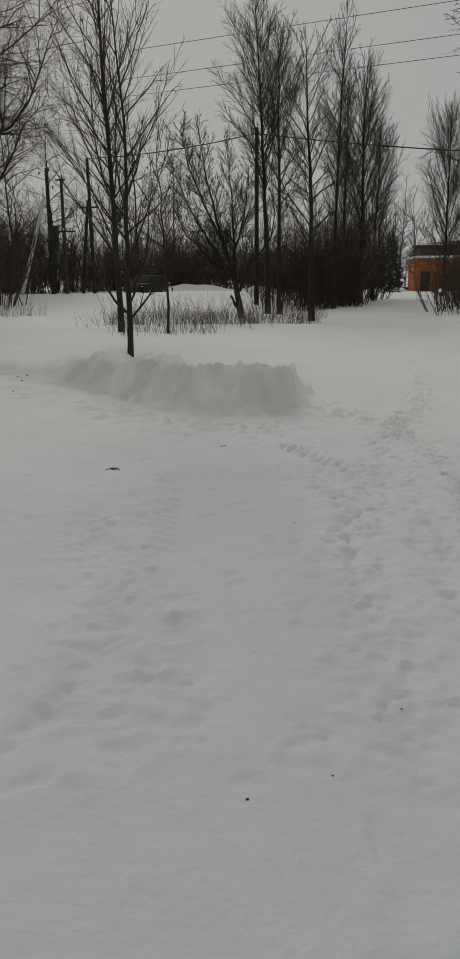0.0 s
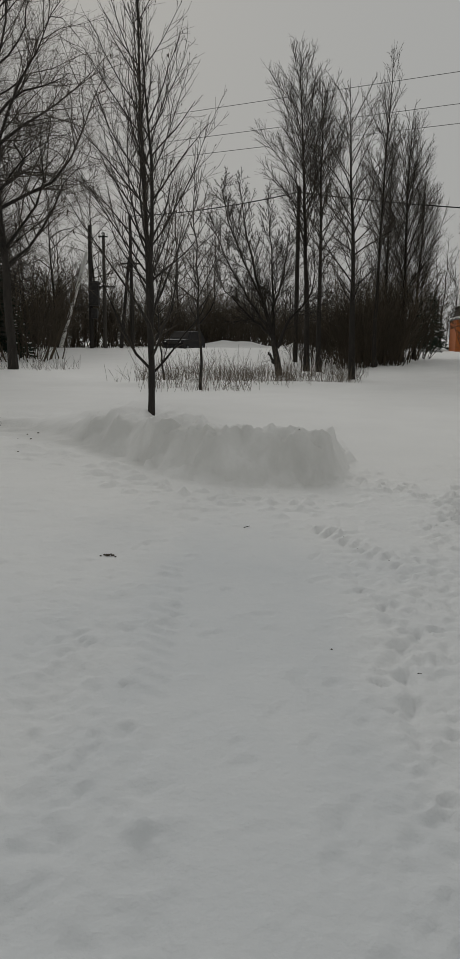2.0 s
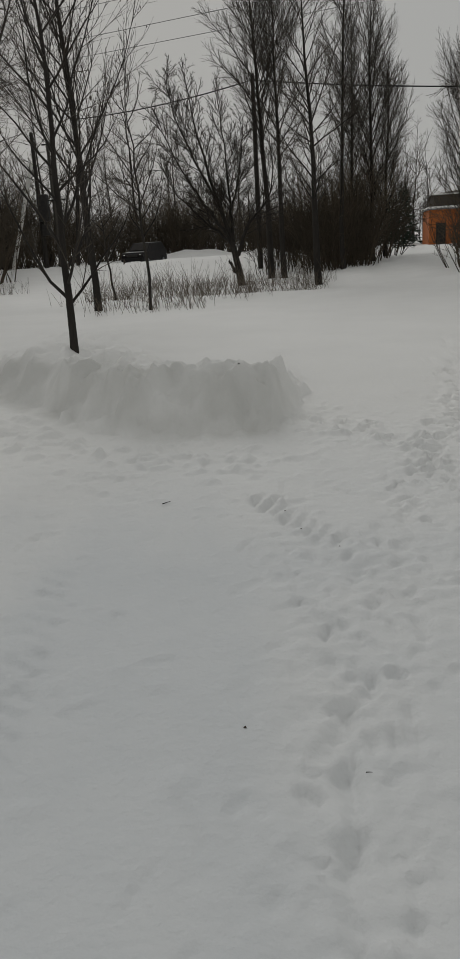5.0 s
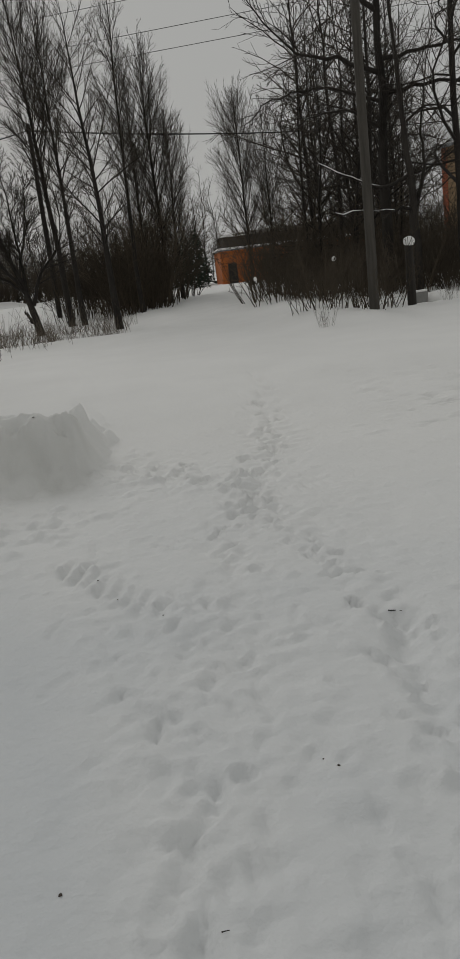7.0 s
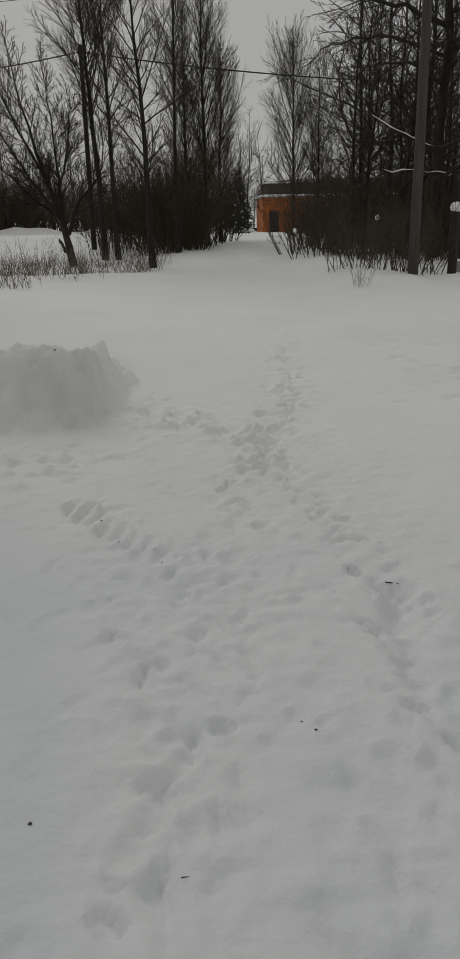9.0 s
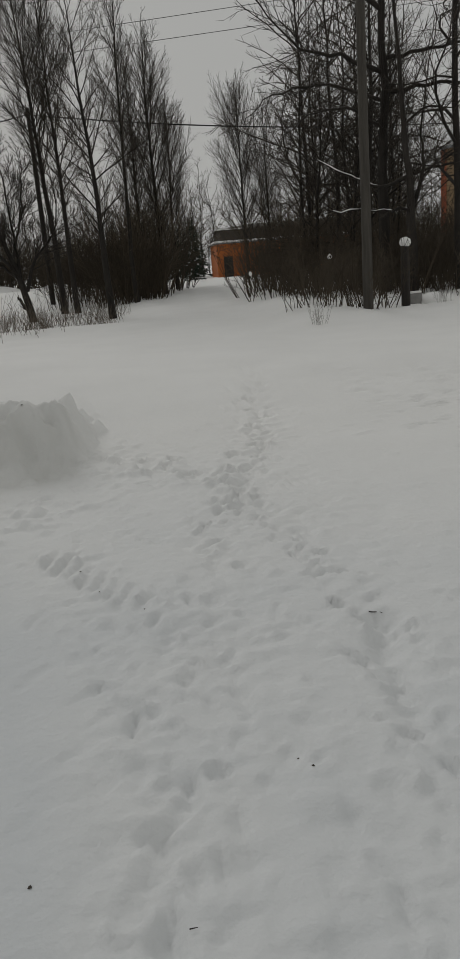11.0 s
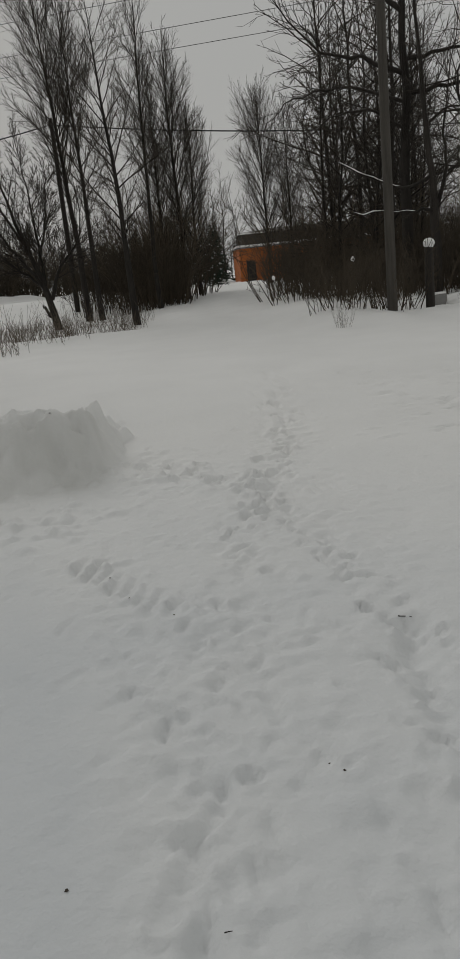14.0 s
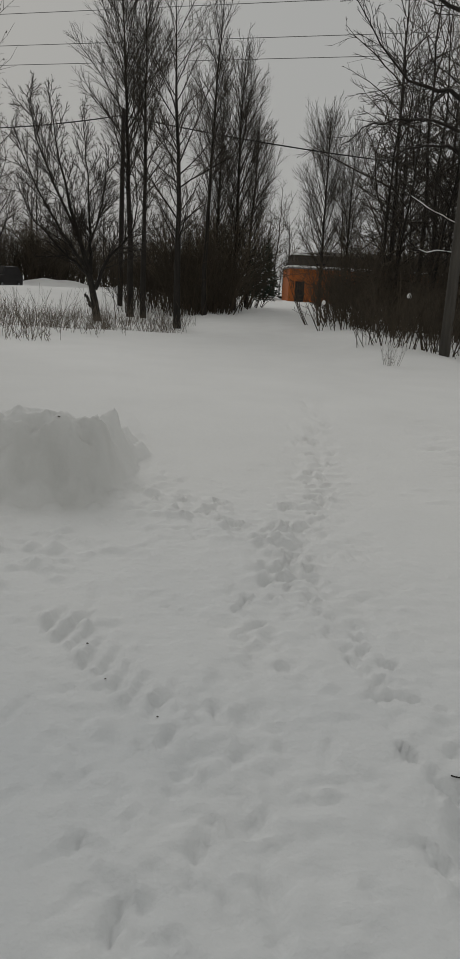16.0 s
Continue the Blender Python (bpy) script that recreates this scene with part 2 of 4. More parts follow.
for k in range(190):
    PRINTS.append((prints.uniform(3.7, 6.6), 11.6 + prints.normal(0, 1.1), prints.uniform(0, 6.28), prints.uniform(0.015, 0.04), prints.uniform(1.2, 2.4)))
for k in range(110):
    line = [TRAIL] + SIDE_TRAILS
    line = line[prints.randint(len(line))]
    a = line[prints.randint(len(line))]
    PRINTS.append((a[0] + prints.normal(0, 0.3), a[1] + prints.normal(0, 0.6), prints.normal(1.5, 0.6), prints.uniform(0.004, 0.012), prints.uniform(1.4, 2.8)))
PRINTS.append((0.74, 6.1, 1.3, 0.022, 2.0))


def height(x, y, fine=True):
    x, y = np.asarray(x, float), np.asarray(y, float)
    field = 0.25 * smoothstep(9.0, 14.5, y + 0.3 * fbm(x, y, 2.5, 2, 5))
    # ploughed snow bank and the deep snow behind it
    by = np.interp(x, BANK_X, BANK_Y) + 0.12 * fbm(x, y, 0.9, 2, 31) + 0.07 * fbm(x * 1.3, y * 0.8, 0.28, 3, 33)
    s = y - by
    tall = 0.30 + 0.26 * smoothstep(-4.4, -2.0, x)
    top = tall * (1 + 0.08 * fbm(x, y, 0.6, 3, 8) + 0.13 * fbm(x, y, 0.16, 3, 9))
    rise = np.clip((s + 0.10) / (0.62 + 0.5 * smoothstep(-1.2, -3.4, x) + 0.2 * fbm(x, y, 0.4, 2, 10)), 0, 1)
    prof = (0.35 * rise + 0.65 * rise * rise * (3 - 2 * rise)) * top
    fall = smoothstep(0.6, 2.4 + 6.0 * smoothstep(-0.2, -2.6, x), s)
    prof = prof * (1 - fall) + (field + 0.03) * fall
    end = 1 - np.clip((x - 0.36 + 0.16 * fbm(x, y, 0.30, 3, 3)) / 0.45, 0, 1)
    z = field + end * np.maximum(prof - field, 0) * smoothstep(30, 18, y)
    # rubble at the foot of the bank
    foot = np.exp(-((s + 0.7) / 0.75) ** 2) * (1 - smoothstep(0.4, 1.4, x)) * smoothstep(-9, -6, x)
    z = z + foot * (0.01 + 0.055 * np.maximum(fbm(x, y, 0.15, 3, 77), 0))
    spill = np.exp(-(line_distance(x, y, [(0.75, 10.2), (1.25, 9.75), (1.75, 9.3)]) / 0.28) ** 2)
    z = z + spill * 0.085 * np.maximum(fbm(x, y, 0.15, 3, 78), 0)
    # embankment of the far road and the snow heaped along it
    west = smoothstep(4.0, -2.0, x)
    z = z + west * 0.62 * smoothstep(49, 57.5, y + 1.2 * fbm(x, y, 5, 2, 12))
    z = z - west * 0.36 * smoothstep(58.3, 59.6, y) * smoothstep(64.2, 62.9, y)
    heap = smoothstep(-13.5, -9.5, x) * smoothstep(8, 3, x)
    z = z + heap * (0.34 + 0.20 * fbm(x, y, 2.2, 3, 21)) * np.exp(-((y - 65.0) / 2.4) ** 2)
    # verges along the path
    edge = 5.2 + (y - 19.5) * 0.16
    z = z + 0.16 * np.exp(-((x - edge - 0.8) / 0.8) ** 2) * smoothstep(19.5, 23.0, y) * smoothstep(110, 60, y)
    z = z + (0.11 + 0.06 * fbm(x, y, 0.6, 2, 43)) * smoothstep(19.0, 20.8, y + 0.06 * (x - 8) + 0.4 * fbm(x, y, 0.9, 2, 41)) * smoothstep(5.0, 6.5, x) * smoothstep(120, 40, y)
    dip = smoothstep(-9, -6, x) * smoothstep(4.5, 2.2, x)
    z = z + dip * (0.10 * smoothstep(23.3, 24.6, y + 0.5 * fbm(x, y, 1.1, 2, 42)) - 0.32 * smoothstep(25.5, 30.0, y) * smoothstep(52, 44, y))
    z = z + 0.05 * fbm(x, y, 6.0, 3, 2) * smoothstep(6, 16, np.hypot(x, y - 4)) + 0.014 * fbm(x, y, 1.3, 3, 4)
    # far relief
    r = np.hypot(x, y)
    z = z + smoothstep(160, 500, r) * 2.0 * fbm(x, y, 120, 2, 6)
    if fine:
        lumps = fbm(x, y, 0.16, 3, 15)
        trod = np.exp(-(line_distance(x, y, TRAIL) / 0.36) ** 2)
        for line in SIDE_TRAILS:
            trod = np.maximum(trod, 0.85 * np.exp(-(line_distance(x, y, line) / 0.30) ** 2))
        trod = np.maximum(trod, 0.45 * smoothstep(0.45, 0.9, x) * smoothstep(3.0, 2.3, x) * smoothstep(2, 4, y) * smoothstep(10.2, 8.8, y))
        z = z + trod * (0.012 * fbm(x, y, 0.09, 3, 16) + 0.013 * np.abs(lumps) + 0.008 * fbm(x, y, 0.34, 2, 19) - 0.018)
        z = z + (0.0022 * fbm(x, y, 0.10, 3, 91) + 0.006 * np.maximum(fbm(x, y, 0.16, 2, 92) - 0.6, 0) * 4) * smoothstep(14, 10, y)
        churn = smoothstep(-0.35, -0.7, x) * smoothstep(11.5, 9.0, y)
        z = z + churn * (0.007 * fbm(x, y, 0.5, 3, 55) + 0.006 * fbm(x, y, 0.13, 3, 56))
        for px, py, pa, deep, slim in PRINTS:
            near = np.nonzero((np.abs(x - px) < 0.4) & (np.abs(y - py) < 0.4))
            u = (x[near] - px) * math.cos(pa) + (y[near] - py) * math.sin(pa)
            v = (y[near] - py) * math.cos(pa) - (x[near] - px) * math.sin(pa)
            d = np.sqrt((u / (0.066 * slim ** 0.7)) ** 2 + (v / (0.034 / slim ** 0.4)) ** 2) * (1 + 0.45 * lumps[near])
            z[near] += -deep * (1 - smoothstep(0.7, 1.1, d)) + 0.35 * deep * np.exp(-((d - 1.35) / 0.28) ** 2)
        # wheel ruts with lug marks
        for a, b, half, pitch, deep, skew in TREADS:
            u, v, n = along(x, y, a, b)
            inside = smoothstep(half, half * 0.75, np.abs(v)) * smoothstep(-0.05, 0.15, u) * smoothstep(n + 0.05, n - 0.3, u)
            lug = 0.5 + 0.5 * np.sin((u + skew * v) * 2 * np.pi / pitch + 1.2 * fbm(x, y, 0.5, 2, 61))
            z = z + deep * inside * (-0.016 + 0.036 * smoothstep(0.35, 0.65, lug) + 0.006 * lumps) * (0.65 + 0.5 * np.clip(fbm(x, y, 0.4, 2, 63) + 0.4, 0, 1))
        u, v, n = along(x, y, (1.93, 6.62), (1.77, 5.75))
        z = z - (0.065 + 0.025 * lumps) * np.exp(-((v + 0.04 * fbm(x, y, 0.3, 2, 88)) / 0.075) ** 2) * smoothstep(-0.1, 0.1, u) * smoothstep(n + 0.2, n - 0.2, u)
        u, v, n = along(x, y, (-0.62, 3.2), (-0.95, 2.2))
        z = z - 0.025 * np.exp(-(v / 0.06) ** 2) * smoothstep(-0.1, 0.1, u) * smoothstep(n + 0.2, n - 0.2, u) * (1 + 0.5 * lumps)
        u, v, n = along(x, y, (-0.42, 4.4), (-0.1, 2.6))
        z = z - 0.02 * np.exp(-(v / 0.13) ** 2) * (1 + lumps) * smoothstep(-0.1, 0.3, u) * smoothstep(n + 0.3, n - 0.2, u)
        for a, b, wide, deep in [((-0.71, 3.3), (-0.75, 2.6), 0.06, 0.025), ((-0.75, 2.6), (-0.95, 2.25), 0.025, 0.02), ((-0.6, 2.3), (-0.85, 2.05), 0.025, 0.02), ((0.70, 6.3), (0.73, 5.95), 0.035, 0.03), ((0.90, 5.75), (0.74, 5.2), 0.028, 0.032), ((0.74, 5.2), (0.70, 4.5), 0.026, 0.03), ((1.40, 5.1), (1.36, 4.7), 0.022, 0.022), ((1.02, 5.5), (1.0, 5.2), 0.025, 0.02), ((1.2, 6.3), (1.15, 5.9), 0.03, 0.02), ((1.75, 5.3), (1.6, 4.9), 0.035, 0.025)]:
            u, v, n = along(x, y, a, b)
            z = z - deep * np.exp(-((v + 0.03 * fbm(x, y, 0.2, 2, 89)) / wide) ** 2) * smoothstep(-0.05, 0.1, u) * smoothstep(n + 0.08, n - 0.1, u) * (1 + 0.7 * lumps)
        # bare scraped patch
        bare = np.exp(-(((x + 3.05) / 0.55) ** 2 + ((y - 6.25) / 0.35) ** 2))
        z = z - bare * 0.05
    return z


def ground_at(x, y):
    return float(height(np.array([x]), np.array([y]), fine=-4 < x < 4 and y < 15)[0])


def spaced(lo, hi, step, far, hold):
    """Coordinates that are dense from lo to hi and widen outwards, held fine for a stretch past hi."""
    def outward(start, sign):
        s, v, out = step, 0.0, []
        while v < far:
            s *= 1.035 if s < 0.1 else 1.0 if sign > 0 and s > 0.22 and v < hold else 1.07 if sign > 0 else 1.12
            v += s
            out.append(start + sign * v)
        return out
    return np.array(outward(lo, -1)[::-1] + list(np.arange(lo, hi + step / 2, step)) + outward(hi, 1))


gx, gy = spaced(-1.3, 2.3, 0.022, 2500, 8.0), spaced(2.1, 10.8, 0.022, 2500, 15.0)
GX, GY = np.meshgrid(gx, gy)
GZ = height(GX.ravel(), GY.ravel()).reshape(GX.shape)
ids = np.arange(GX.size).reshape(GX.shape)
ground = new("ground", quads_mesh("ground", np.stack([GX, GY, GZ], -1), np.stack([ids[:-1, :-1], ids[:-1, 1:], ids[1:, 1:], ids[1:, :-1]], -1), SNOW))
# driven lane and all near snow, darker and bluer than the far field
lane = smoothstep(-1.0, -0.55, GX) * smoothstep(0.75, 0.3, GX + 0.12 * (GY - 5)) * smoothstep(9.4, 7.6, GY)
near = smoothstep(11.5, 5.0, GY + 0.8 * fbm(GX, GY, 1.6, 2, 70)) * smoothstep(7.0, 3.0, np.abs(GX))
lane_near = np.clip(0.78 * near + 0.3 * lane + 0.16 * fbm(GX, GY, 0.7, 3, 71) * near, 0, 1)
ground.data.attributes.new("lane_near", "FLOAT", "POINT").data.foreach_set("value", lane_near.astype(np.float32).ravel())
# front face of the bank, greyer than the snow around it
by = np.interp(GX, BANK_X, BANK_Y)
bank_face = smoothstep(-0.35, 0.1, GY - by) * smoothstep(1.1, 0.5, GY - by) * smoothstep(0.9, 0.4, GX) * smoothstep(-9, -5, GX)
bank_face = np.clip(bank_face * (0.8 + 0.4 * fbm(GX, GY, 0.3, 3, 73)), 0, 1)
ground.data.attributes.new("bank_face", "FLOAT", "POINT").data.foreach_set("value", bank_face.astype(np.float32).ravel())
tagged(ground, "deep trampled grey-white snow with wheel ruts and a ploughed bank", "snow", kind="structure")


# ---------------------------------------------------------------- trees
def turned(d, angle, rnd):
    p = rnd.normal(size=3)
    p -= d * p.dot(d)
    p /= np.linalg.norm(p) + 1e-9
    return d * math.cos(angle) + p * math.sin(angle)


def shoot_line(start, d, length, k, rnd, wobble, up):
    pts, step = [np.array(start, float)], length / (k - 1)
    d = np.array(d, float)
    for _ in range(k - 1):
        d = d + rnd.normal(size=3) * wobble + np.array([0, 0, up])
        d /= np.linalg.norm(d)
        pts.append(pts[-1] + d * step)
    return np.array(pts)


def at_line(pts, u):
    f = u * (len(pts) - 1)
    i = min(int(f), len(pts) - 2)
    d = pts[i + 1] - pts[i]
    return pts[i] + d * (f - i), d / (np.linalg.norm(d) + 1e-9)


def sprout(p, length, r, rnd, dens, ratio, lo, hi, up, wobble, k, fine, first=0.12):
    """Side shoots of many lines at once: their points, lengths and thickness."""
    n, kk = p.shape[:2]
    counts = np.maximum(2, (length * dens + rnd.rand(n)).astype(int))
    idx = np.repeat(np.arange(n), counts)
    j = np.arange(len(idx)) - np.repeat(np.cumsum(counts) - counts, counts)
    u = np.minimum(first + (1 - first) * (j + rnd.rand(len(idx))) / counts[idx], 0.99)
    f = u * (kk - 1)
    i = np.minimum(f.astype(int), kk - 2)
    d = p[idx, i + 1] - p[idx, i]
    at = p[idx, i] + d * (f - i)[:, None]
    d /= np.linalg.norm(d, axis=1, keepdims=True) + 1e-9
    side = rnd.normal(size=d.shape)
    side -= d * (side * d).sum(1, keepdims=True)
    side /= np.linalg.norm(side, axis=1, keepdims=True) + 1e-9
    a = np.radians(rnd.uniform(lo, hi, len(idx)))[:, None]
    d = d * np.cos(a) + side * np.sin(a)
    l2 = length[idx] * ratio * (1.15 - 0.7 * u) * rnd.uniform(0.55, 1.3, len(idx))
    out = [at]
    for _ in range(k - 1):
        d = d + rnd.normal(size=d.shape) * wobble
        d[:, 2] += up
        d /= np.linalg.norm(d, axis=1, keepdims=True)
        out.append(out[-1] + d * (l2 / (k - 1))[:, None])
    r2 = np.maximum(r[idx] * 0.45 * (1.1 - 0.6 * u), fine * 1.2)
    return np.stack(out, 1), l2, r2


def taper(r0, r1, k):
    return r0[:, None] + (np.asarray(r1) - r0)[:, None] * np.linspace(0, 1, k)[None, :]


def twiggery(lines, lengths, radii, rnd, spec, twigs):
    """Branchlets and twigs on a set of limbs."""
    p2, l2, r2 = sprout(np.array(lines), np.array(lengths), np.array(radii), rnd, spec["d2"], spec["ratio"], *spec["a2"], spec["up"], spec["wobble"], 4, spec["fine"])
    twigs.add_many(p2, taper(r2, np.full(len(r2), spec["fine"] * 0.7), 4), 3)
    k3 = spec["k3"]
    p3, l3, r3 = sprout(p2, l2, r2, rnd, spec["d3"], 0.55, *spec["a3"], spec["up"], spec["wobble"], k3, spec["fine"])
    r3 = np.minimum(r3, spec["fine"])
    twigs.add_many(p3, taper(r3, r3 * 0.5, k3), 3)
    return p3[:, -1]


TREE = dict(h=14.0, r=0.16, low=0.25, n1=38, reach=0.22, shape=0.75, angle=40, up=0.10, ratio=0.42, d2=4.2, d3=7.5, k3=2, fine=0.0066, wobble=0.11, lean=(0, 0), bend=0.03, bark=None, peak=0.0, limb=0.55, a2=(24, 52), a3=(22, 55), leaves=0)


def tree(at, seed, label, group="", name="tree", category="bare tree", crown_only=False, **changes):
    """A bare tree: trunk, limbs and twigs."""
    spec = dict(TREE, **changes)
    rnd = np.random.RandomState(seed)
    h = spec["h"]
    root = thing(name, at, label, category, group)
    trunk, limbs, twigs = Tubes(), [], Tubes()
    k = 14
    ts = np.linspace(0, 1, k)
    drift = np.cumsum(rnd.normal(0, spec["bend"], (k, 2)), axis=0) * h / k
    drift[0] = 0
    stem = np.stack([drift[:, 0] + spec["lean"][0] * h * ts ** 1.3, drift[:, 1] + spec["lean"][1] * h * ts ** 1.3, -0.25 + (h + 0.25) * ts], -1)
    rr = spec["r"] * ((1 - ts) ** 1.05 * 0.95 + 0.03)
    rr[0] *= 1.2
    trunk.add(stem, rr, 9)
    lines, lengths, radii = [], [], []
    for i in range(spec["n1"]):
        v = ((i + rnd.rand()) / spec["n1"]) ** 1.15
        u = spec["low"] + (0.96 - spec["low"]) * v
        p, d = at_line(stem, u)
        full = 1.25 * (1 - v) ** spec["shape"] + 0.16
        if v < spec["peak"]:
            full *= 0.45 + 0.55 * v / spec["peak"]
        length = h * spec["reach"] * full * rnd.uniform(0.55, 1.25)
        az = i * 2.399963 + rnd.normal(0, 0.5)
        a = radians(spec["angle"] * rnd.uniform(0.7, 1.25) * (1.15 - 0.45 * v))
        out = np.array([math.cos(az), math.sin(az), 0])
        pts = shoot_line(p, d * math.cos(a) + out * math.sin(a), length, 7, rnd, spec["wobble"] * 0.9, spec["up"])
        r1 = max(min(spec["limb"] * spec["r"] * (1 - u) ** 0.85 + 0.004, 0.010 * length + 0.005), spec["fine"] * 1.5)
        lines.append(pts)
        lengths.append(length)
        radii.append(r1)
        if crown_only:
            twigs.add(pts, np.linspace(r1, spec["fine"], 7), 4)
        else:
            limb = Tubes()
            limb.add(pts, np.linspace(r1, spec["fine"], 7), 5)
            limbs.append(limb)
    tips = twiggery(lines, lengths, radii, rnd, spec, twigs)
    bark = spec["bark"] or BARK
    part("trunk", trunk.mesh("trunk", bark), bark, root)
    for limb in limbs:
        part("branch", limb.mesh("branch", bark), bark, root)
    if spec["leaves"]:
        withered = Tubes()
        for p in tips[rnd.choice(len(tips), spec["leaves"], replace=False)]:
            withered.add([p, p + rnd.normal(0, 0.006, 3) - (0, 0, 0.025), p + rnd.normal(0, 0.01, 3) - (0, 0, 0.06)], [0.004, 0.016, 0.003], 5)
        tagged(part("withered_leaves", withered.mesh("withered_leaves", TWIG), TWIG, root, "withered curled leaves on the shoots"), kind="stuff")
    name = "crown" if crown_only else "twigwork"
    tagged(part(name, twigs.mesh(name, TWIG), TWIG, root), kind="stuff")
    return root


def forked_tree(at, seed, label, stems, fine=0.007, d2=4.0, d3=5.5, ratio=0.42, up=0.06, name="tree", crown=1.0, lowest=1.6, snowy=(), bark=None, category="bare tree"):
    """A tree whose trunk divides into stems, each given by points from the ground up."""
    rnd = np.random.RandomState(seed)
    spec = dict(TREE, fine=fine, d2=d2, d3=d3, ratio=ratio, up=up)
    root = thing(name, at, label, category)
    bark = bark or BARK
    twigs, lines, lengths, radii = Tubes(), [], [], []
    for n, (pts, r0, r1) in enumerate(stems):
        pts = np.array(pts, float)
        ts = np.linspace(0, 1, 14)
        old = np.linspace(0, 1, len(pts))
        line = np.stack([np.interp(ts, old, pts[:, c]) for c in range(3)], -1)
        for _ in range(2):
            line[1:-1] = 0.25 * line[:-2] + 0.5 * line[1:-1] + 0.25 * line[2:]
        line[2:-1] += rnd.normal(0, 0.012 if r0 < 0.05 else 0.03, (11, 3))
        stem = Tubes()
        stem.add(line, r1 + (r0 - r1) * (1 - np.linspace(0, 1, 14)) ** 1.25, 8)
        part("trunk" if n == 0 else "stem", stem.mesh("stem", bark), bark, root)
        if n in snowy:
            lie = Tubes()
            lie.add(line[4:13] + np.array((0, 0, 0.025)), [0.006, 0.02, 0.015, 0.022, 0.017, 0.008, 0.019, 0.014, 0.005], 6)
            part("limb_snow", lie.mesh("limb_snow", SNOW), SNOW, root, "strip of snow lying along the limb")
        length = float(np.linalg.norm(np.diff(line, axis=0), axis=1).sum())
        n1 = int(length * 2.8 * crown)
        for i in range(n1):
            u = 0.18 + 0.81 * (i + rnd.rand()) / n1
            if line[int(u * 13)][2] < lowest and n == 0 or u < 0.3 and n > 0 and lowest < 1:
                continue
            p, d = at_line(line, u)
            l1 = min(length, 5.0) * 0.36 * rnd.uniform(0.5, 1.15) * (1.15 - 0.6 * u)
            sub = shoot_line(p, turned(d, radians(rnd.uniform(25, 48)), rnd), l1, 6, rnd, 0.10, up)
            rb = max(min(r0 * 0.35 * (1.1 - u), 0.009 * l1 + 0.004), fine * 1.5)
            limb = Tubes()
            limb.add(sub, np.linspace(rb, fine, 6), 4)
            part("branch", limb.mesh("branch", bark), bark, root)
            lines.append(sub)
            lengths.append(l1)
            radii.append(rb)
    twiggery(lines, lengths, radii, rnd, spec, twigs)
    tagged(part("twigwork", twigs.mesh("twigwork", TWIG), TWIG, root), kind="stuff")
    return root


def shrub_mesh(seed, h, spread, stems, side, radius=0.008, lean=0.28, material=None):
    rnd = np.random.RandomState(seed)
    t = Tubes()
    lines, lengths, radii = [], [], []
    for _ in range(stems):
        a, r = rnd.uniform(0, 6.283), spread * math.sqrt(rnd.rand())
        p = np.array([math.cos(a) * r, math.sin(a) * r, -0.1])
        d = np.array([rnd.normal(0, lean) + 0.25 * math.cos(a), rnd.normal(0, lean) + 0.25 * math.sin(a), 1.0])
        d /= np.linalg.norm(d)
        l = h * rnd.uniform(0.45, 1.05)
        pts = shoot_line(p, d, l, 6, rnd, 0.10, 0.04)
        r0 = radius * rnd.uniform(1.0, 2.4)
        t.add(pts, np.linspace(r0, radius * 0.45, 6), 3)
        lines.append(pts)
        lengths.append(l)
        radii.append(r0)
    p2, l2, r2 = sprout(np.array(lines), np.array(lengths), np.array(radii), rnd, side / h, 0.34, 22, 60, 0.05, 0.14, 3, radius * 0.6, 0.3)
    r2 = np.minimum(r2, radius * 0.8)
    t.add_many(p2, taper(r2, r2 * 0.5, 3), 3)
    p3, l3, r3 = sprout(p2, l2, r2, rnd, 6.5 / h, 0.55, 25, 60, 0.04, 0.1, 2, radius * 0.5)
    r3 = np.minimum(r3, radius * 0.55)
    t.add_many(p3, taper(r3, r3 * 0.5, 2), 3)
    return t.mesh("shrub", material or SHOOT)


def shrub(me, at, size, turn, label, group, flat=1.0):
    ob = new("shrub", me)
    ob.matrix_world = pose(*at, 0, 0, turn) @ Matrix.Diagonal((size * flat, size * flat, size, 1))
    return tagged(ob, label, "shrub", group)


def g3(x, y, sink=0.0):
    return (x, y, ground_at(x, y) - sink)


POPLAR = dict(shape=0.62, angle=34, up=0.05, fine=0.0052, wobble=0.08, limb=0.32, a2=(15, 36), a3=(15, 42), d2=5.6, d3=7.2, ratio=0.38, peak=0.35)
# young trees standing free behind the bank
tree(g3(-2.03, 12.55), 21, "slender young bare tree with dark bark standing in deep snow", h=5.9, r=0.055, low=0.12, n1=26, reach=0.25, angle=42, up=0.07, fine=0.0032, d2=4.4, d3=6.5, lean=(-0.02, 0.01), bend=0.06, limb=0.40, a2=(20, 42), a3=(20, 45), leaves=14)
tree(g3(-4.11, 23.3), 22, "tall slim bare tree with upswept branches behind the snow bank", h=12.8, r=0.10, low=0.20, n1=46, reach=0.215, angle=39, up=0.08, fine=0.0050, d2=3.5, d3=5.0, lean=(-0.045, 0.0), bend=0.03, limb=0.34, wobble=0.07, a2=(16, 40), a3=(15, 42), leaves=60)
